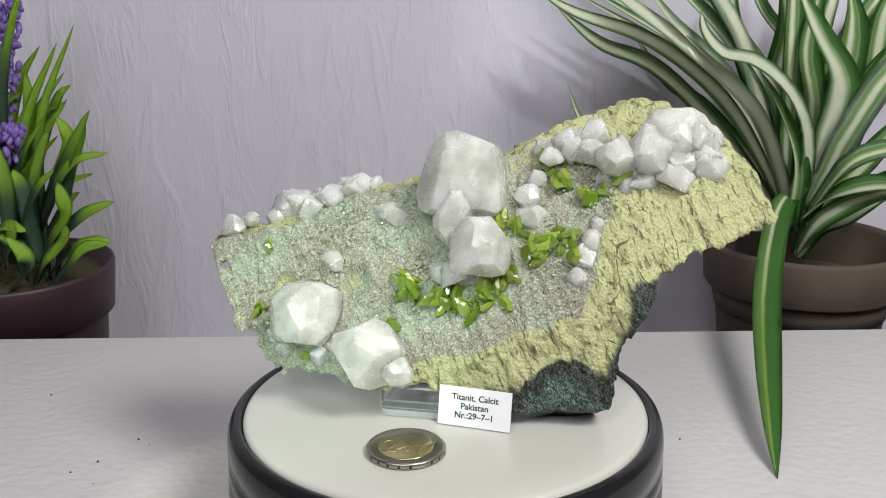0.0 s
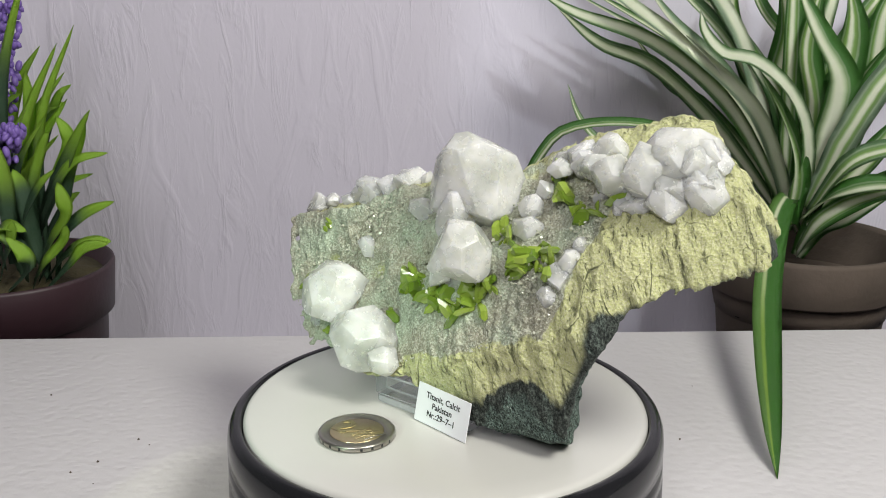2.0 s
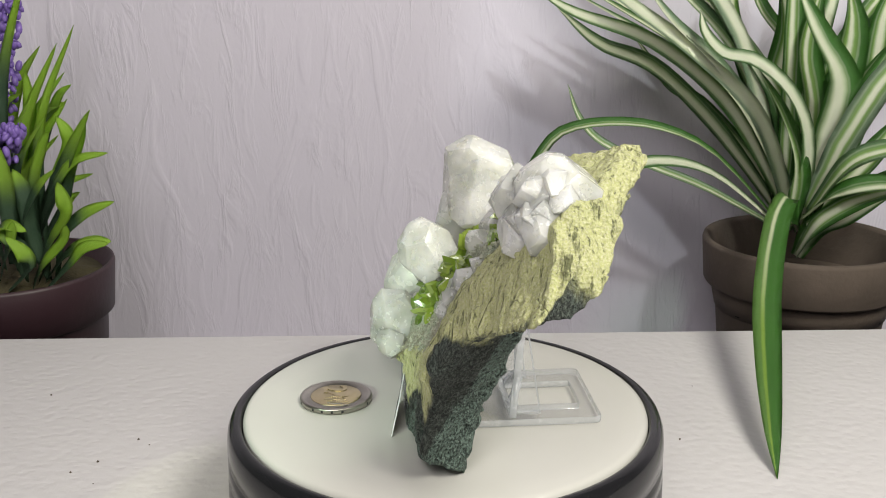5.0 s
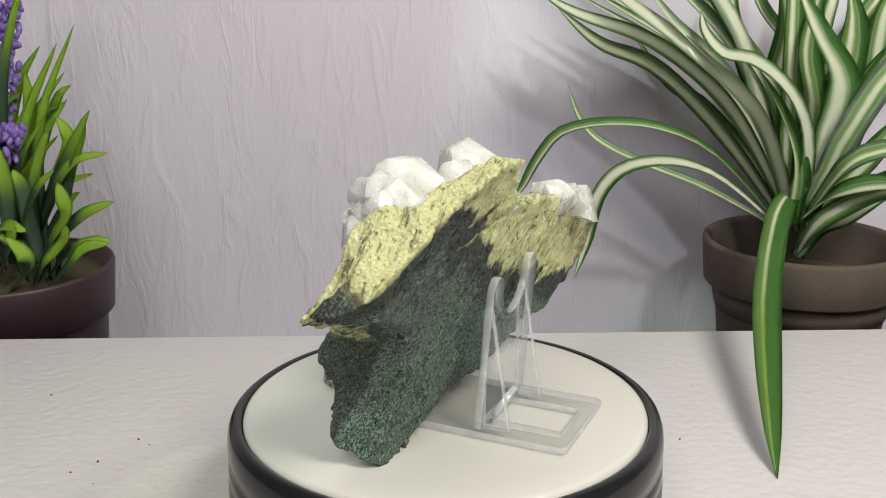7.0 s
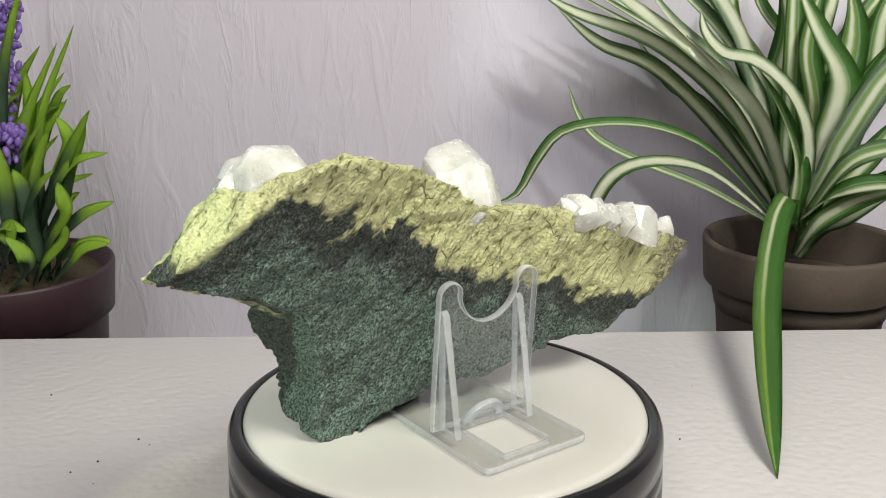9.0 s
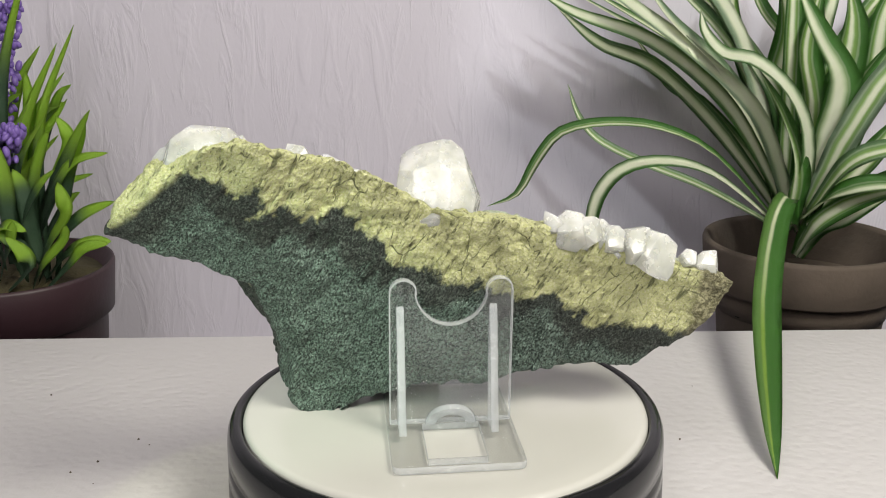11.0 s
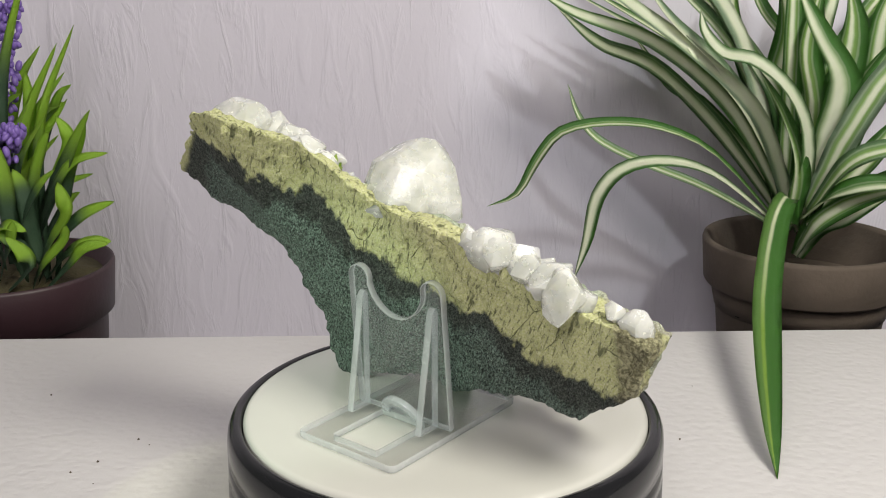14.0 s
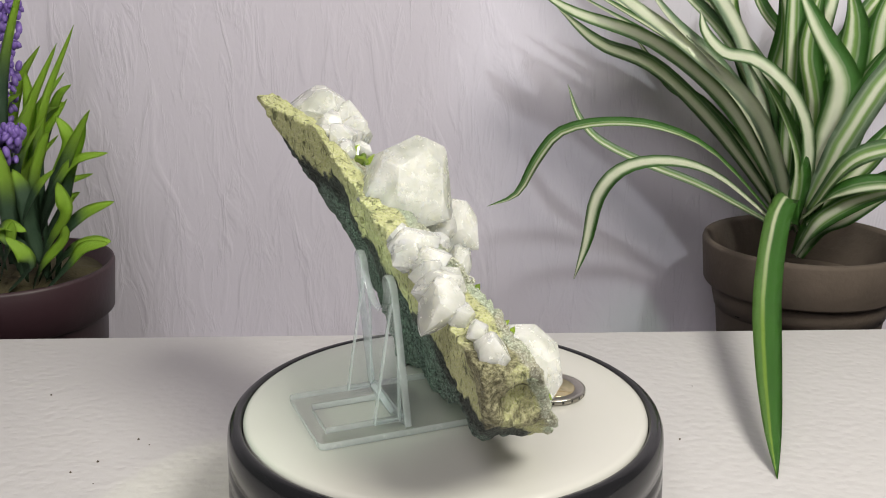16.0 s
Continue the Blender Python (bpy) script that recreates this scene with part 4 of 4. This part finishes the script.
def lavender_plant():
    p = tagged(new("lavender_plant"), "artificial lavender plant with lime-tipped leaves in a plum pot", "plant")
    c = (-0.271, 0.272, -0.158)
    prof = [(0, 0), (0.046, 0), (0.049, 0.004), (0.0555, 0.092), (0.0572, 0.094), (0.0600, 0.095), (0.0625, 0.124), (0.0618, 0.1262), (0.0600, 0.126), (0.0575, 0.114), (0, 0.112)]
    pot = part("pot", lathe_bm(prof, 96, c), PLUM, p, "dark plum plastic pot")
    bm = lathe_bm([(0, 0.006), (0.03, 0.005), (0.0575, 0.0), (0.0575, -0.004), (0, -0.004)], 48, (c[0], c[1], c[2] + 0.116))
    for v in bm.verts:
        v.co.z += 0.004 * noise.noise(v.co * 130)
    part("moss", bm, MOSS, pot, "dry yellow moss")
    blade_leaf(p, [(-0.248, 0.250, -0.037), (-0.231, 0.240, -0.009), (-0.219, 0.236, 0.009), (-0.222, 0.236, 0.028)], 0.0126, 0, mat=LIME, lance=True, fold=0.10)
    blade_leaf(p, [(-0.245, 0.250, -0.037), (-0.224, 0.240, -0.006), (-0.209, 0.238, 0.008), (-0.191, 0.238, 0.016)], 0.0126, 1, mat=LIME, lance=True, fold=0.10)
    blade_leaf(p, [(-0.241, 0.250, -0.037), (-0.222, 0.240, -0.016), (-0.207, 0.238, -0.009), (-0.195, 0.238, -0.008)], 0.0116, 2, mat=LIME, lance=True, fold=0.10)
    blade_leaf(p, [(-0.261, 0.265, -0.038), (-0.245, 0.262, -0.005), (-0.223, 0.260, 0.037), (-0.207, 0.258, 0.066)], 0.0137, 3, mat=LIME, lance=True, fold=0.10)
    blade_leaf(p, [(-0.251, 0.262, -0.019), (-0.235, 0.258, 0.014), (-0.219, 0.256, 0.035), (-0.198, 0.256, 0.041)], 0.0105, 4, mat=LIME, lance=True, fold=0.10)
    blade_leaf(p, [(-0.265, 0.275, -0.038), (-0.263, 0.285, 0.014), (-0.255, 0.290, 0.052), (-0.232, 0.292, 0.084)], 0.0105, 5, mat=LIME, lance=True, fold=0.10)
    blade_leaf(p, [(-0.261, 0.275, -0.038), (-0.258, 0.285, 0.025), (-0.254, 0.288, 0.060), (-0.255, 0.290, 0.085)], 0.0094, 6, mat=LIME, lance=True, fold=0.10)
    blade_leaf(p, [(-0.276, 0.285, -0.041), (-0.276, 0.295, 0.023), (-0.265, 0.300, 0.072), (-0.249, 0.302, 0.099)], 0.0105, 7, mat=LIME, lance=True, fold=0.10)
    blade_leaf(p, [(-0.266, 0.255, -0.031), (-0.263, 0.245, -0.007), (-0.256, 0.240, 0.001), (-0.244, 0.238, -0.002)], 0.0105, 8, mat=LIME, lance=True, fold=0.10)
    blade_leaf(p, [(-0.266, 0.245, -0.035), (-0.257, 0.238, -0.016), (-0.252, 0.236, -0.005), (-0.250, 0.236, 0.005)], 0.0105, 9, mat=LIME, lance=True, fold=0.10)
    blade_leaf(p, [(-0.285, 0.280, -0.039), (-0.281, 0.282, 0.026), (-0.270, 0.282, 0.061), (-0.255, 0.282, 0.073)], 0.0116, 10, mat=LIME, lance=True, fold=0.10)
    blade_leaf(p, [(-0.254, 0.250, -0.033), (-0.257, 0.248, -0.008), (-0.256, 0.246, 0.023), (-0.259, 0.246, 0.050)], 0.0105, 11, mat=LIME, lance=True, fold=0.10)
    blade_leaf(p, [(-0.259, 0.280, -0.032), (-0.253, 0.290, -0.005), (-0.242, 0.295, 0.012), (-0.222, 0.296, 0.020)], 0.0094, 12, mat=LIME, lance=True, fold=0.10)
    blade_leaf(p, [(-0.258, 0.285, -0.041), (-0.253, 0.295, -0.021), (-0.241, 0.300, -0.000), (-0.233, 0.300, 0.007)], 0.0094, 13, mat=LIME, lance=True, fold=0.10)
    blade_leaf(p, [(-0.275, 0.290, -0.042), (-0.262, 0.300, 0.040), (-0.250, 0.302, 0.058), (-0.237, 0.302, 0.064)], 0.0105, 14, mat=LIME, lance=True, fold=0.10)
    blade_leaf(p, [(-0.275, 0.290, -0.042), (-0.256, 0.300, 0.029), (-0.242, 0.302, 0.065), (-0.233, 0.304, 0.075)], 0.0094, 15, mat=LIME, lance=True, fold=0.10)
    blade_leaf(p, [(-0.251, 0.248, -0.036), (-0.249, 0.242, -0.017), (-0.254, 0.240, -0.009), (-0.266, 0.240, 0.001)], 0.0105, 16, mat=LIME, lance=True, fold=0.10)
    blade_leaf(p, [(-0.240, 0.255, -0.039), (-0.245, 0.250, -0.009), (-0.247, 0.248, 0.019), (-0.252, 0.248, 0.033)], 0.0105, 17, mat=LIME, lance=True, fold=0.10)
    blade_leaf(p, [(-0.275, 0.250, -0.037), (-0.273, 0.245, 0.017), (-0.265, 0.245, 0.050), (-0.268, 0.245, 0.082)], 0.0105, 18, mat=LIME, lance=True, fold=0.10)
    blade_leaf(p, [(-0.239, 0.240, -0.041), (-0.219, 0.232, -0.021), (-0.208, 0.230, -0.010), (-0.194, 0.230, -0.007)], 0.0117, 19, mat=LIME, lance=True, fold=0.10)
    blade_leaf(p, [(-0.246, 0.240, -0.041), (-0.234, 0.232, -0.021), (-0.220, 0.230, -0.006), (-0.217, 0.230, 0.004)], 0.0109, 20, mat=LIME, lance=True, fold=0.10)
    blade_leaf(p, [(-0.239, 0.262, -0.041), (-0.226, 0.262, 0.020), (-0.216, 0.262, 0.047), (-0.212, 0.262, 0.059)], 0.0109, 21, mat=LIME, lance=True, fold=0.10)
    blade_leaf(p, [(-0.245, 0.258, -0.011), (-0.243, 0.254, 0.021), (-0.234, 0.252, 0.046), (-0.230, 0.252, 0.054)], 0.0101, 22, mat=LIME, lance=True, fold=0.10)
    blade_leaf(p, [(-0.249, 0.268, -0.014), (-0.235, 0.266, 0.022), (-0.224, 0.266, 0.046), (-0.230, 0.266, 0.061)], 0.0101, 23, mat=LIME, lance=True, fold=0.10)
    blade_leaf(p, [(-0.255, 0.250, -0.009), (-0.244, 0.244, 0.010), (-0.235, 0.242, 0.024), (-0.225, 0.242, 0.034)], 0.0094, 24, mat=LIME, lance=True, fold=0.10)
    blade_leaf(p, [(-0.261, 0.240, -0.041), (-0.243, 0.232, -0.024), (-0.244, 0.230, -0.013), (-0.253, 0.230, -0.003)], 0.0101, 25, mat=LIME, lance=True, fold=0.10)
    rng = random.Random(31)
    for i in range(12):
        a, r, h = rng.uniform(-0.6, 3.8), rng.uniform(0.01, 0.05), rng.uniform(0.05, 0.20)
        root = Vector((c[0] + r * 0.6 * math.cos(a), c[1] + r * 0.6 * math.sin(a), -0.036))
        tip = root + Vector((0.04 * math.cos(a) - 0.01, 0.03 * math.sin(a), h))
        mid = (root + tip) / 2 + Vector((-0.012 * math.cos(a), 0, 0.01))
        blade_leaf(p, [root, mid, tip], rng.uniform(0.007, 0.011), i, mat=LIME, lance=True, fold=0.10)
    flower_spike(p, [(-0.274, 0.262, -0.012), (-0.257, 0.255, 0.048), (-0.251, 0.254, 0.053)], 0)
    flower_spike(p, [(-0.282, 0.275, -0.008), (-0.269, 0.290, 0.077), (-0.256, 0.295, 0.146)], 1)
    return p


def flower_spike(p, points, seed):
    """A stem with rings of small oval buds along its upper part."""
    rng = random.Random(seed)
    pts = spline(points, 40)
    stem = blade_leaf(p, points, 0.0022, seed, mat=STEM, name="stem")
    for i in range(14, 40):
        for _ in range(5):
            bm = bmesh.new()
            bmesh.ops.create_uvsphere(bm, u_segments=8, v_segments=6, radius=0.0026 * rng.uniform(0.7, 1.1))
            a = rng.uniform(0, 2 * math.pi)
            r = rng.uniform(0.003, 0.009) * (1.1 - 0.5 * (i - 14) / 26)
            m = Matrix.Translation(pts[i] + Vector((r * math.cos(a), r * math.sin(a), rng.uniform(-0.003, 0.003)))) @ pose(0, 0, 0, rng.uniform(-40, 40), rng.uniform(-40, 40), 0) @ Matrix.Diagonal((0.8, 0.8, 1.3, 1))
            bmesh.ops.transform(bm, matrix=m, verts=bm.verts[:])
            part("bud", bm, VIOLET, stem)



def crumbs():
    """Specks of grit on the table."""
    rng = random.Random(5)
    for x, y in [(-0.185, 0.105), (-0.125, 0.055), (-0.142, 0.040), (-0.150, 0.031), (-0.138, 0.022), (-0.131, 0.060), (0.100, 0.060), (0.118, 0.115)]:
        bm = crystal_bm(rng.uniform(0.0002, 0.0005), rng.randrange(99), 10)
        bmesh.ops.translate(bm, vec=(x, y, TABLE_Z + 0.0002), verts=bm.verts[:])
        tagged(part("crumb", bm, CLAY), "tiny dark crumb of grit on the table", "crumb", "crumbs on the table")


def main_plants():
    crumbs()
    spider_plant()
    lavender_plant()


setting()
TURNTABLE, PLATE = turntable()
SPECIMEN, EASEL, CARD, COIN = specimen(), stand(), label_card(), coin()
main_plants()


def motions():
    rows = [(t, pose(0, 0, 0, 0, 0, SPIN * t)) for t in range(0, 17)]
    for thing in (PLATE, SPECIMEN, EASEL, CARD, COIN):
        walk(thing, rows)


motions()
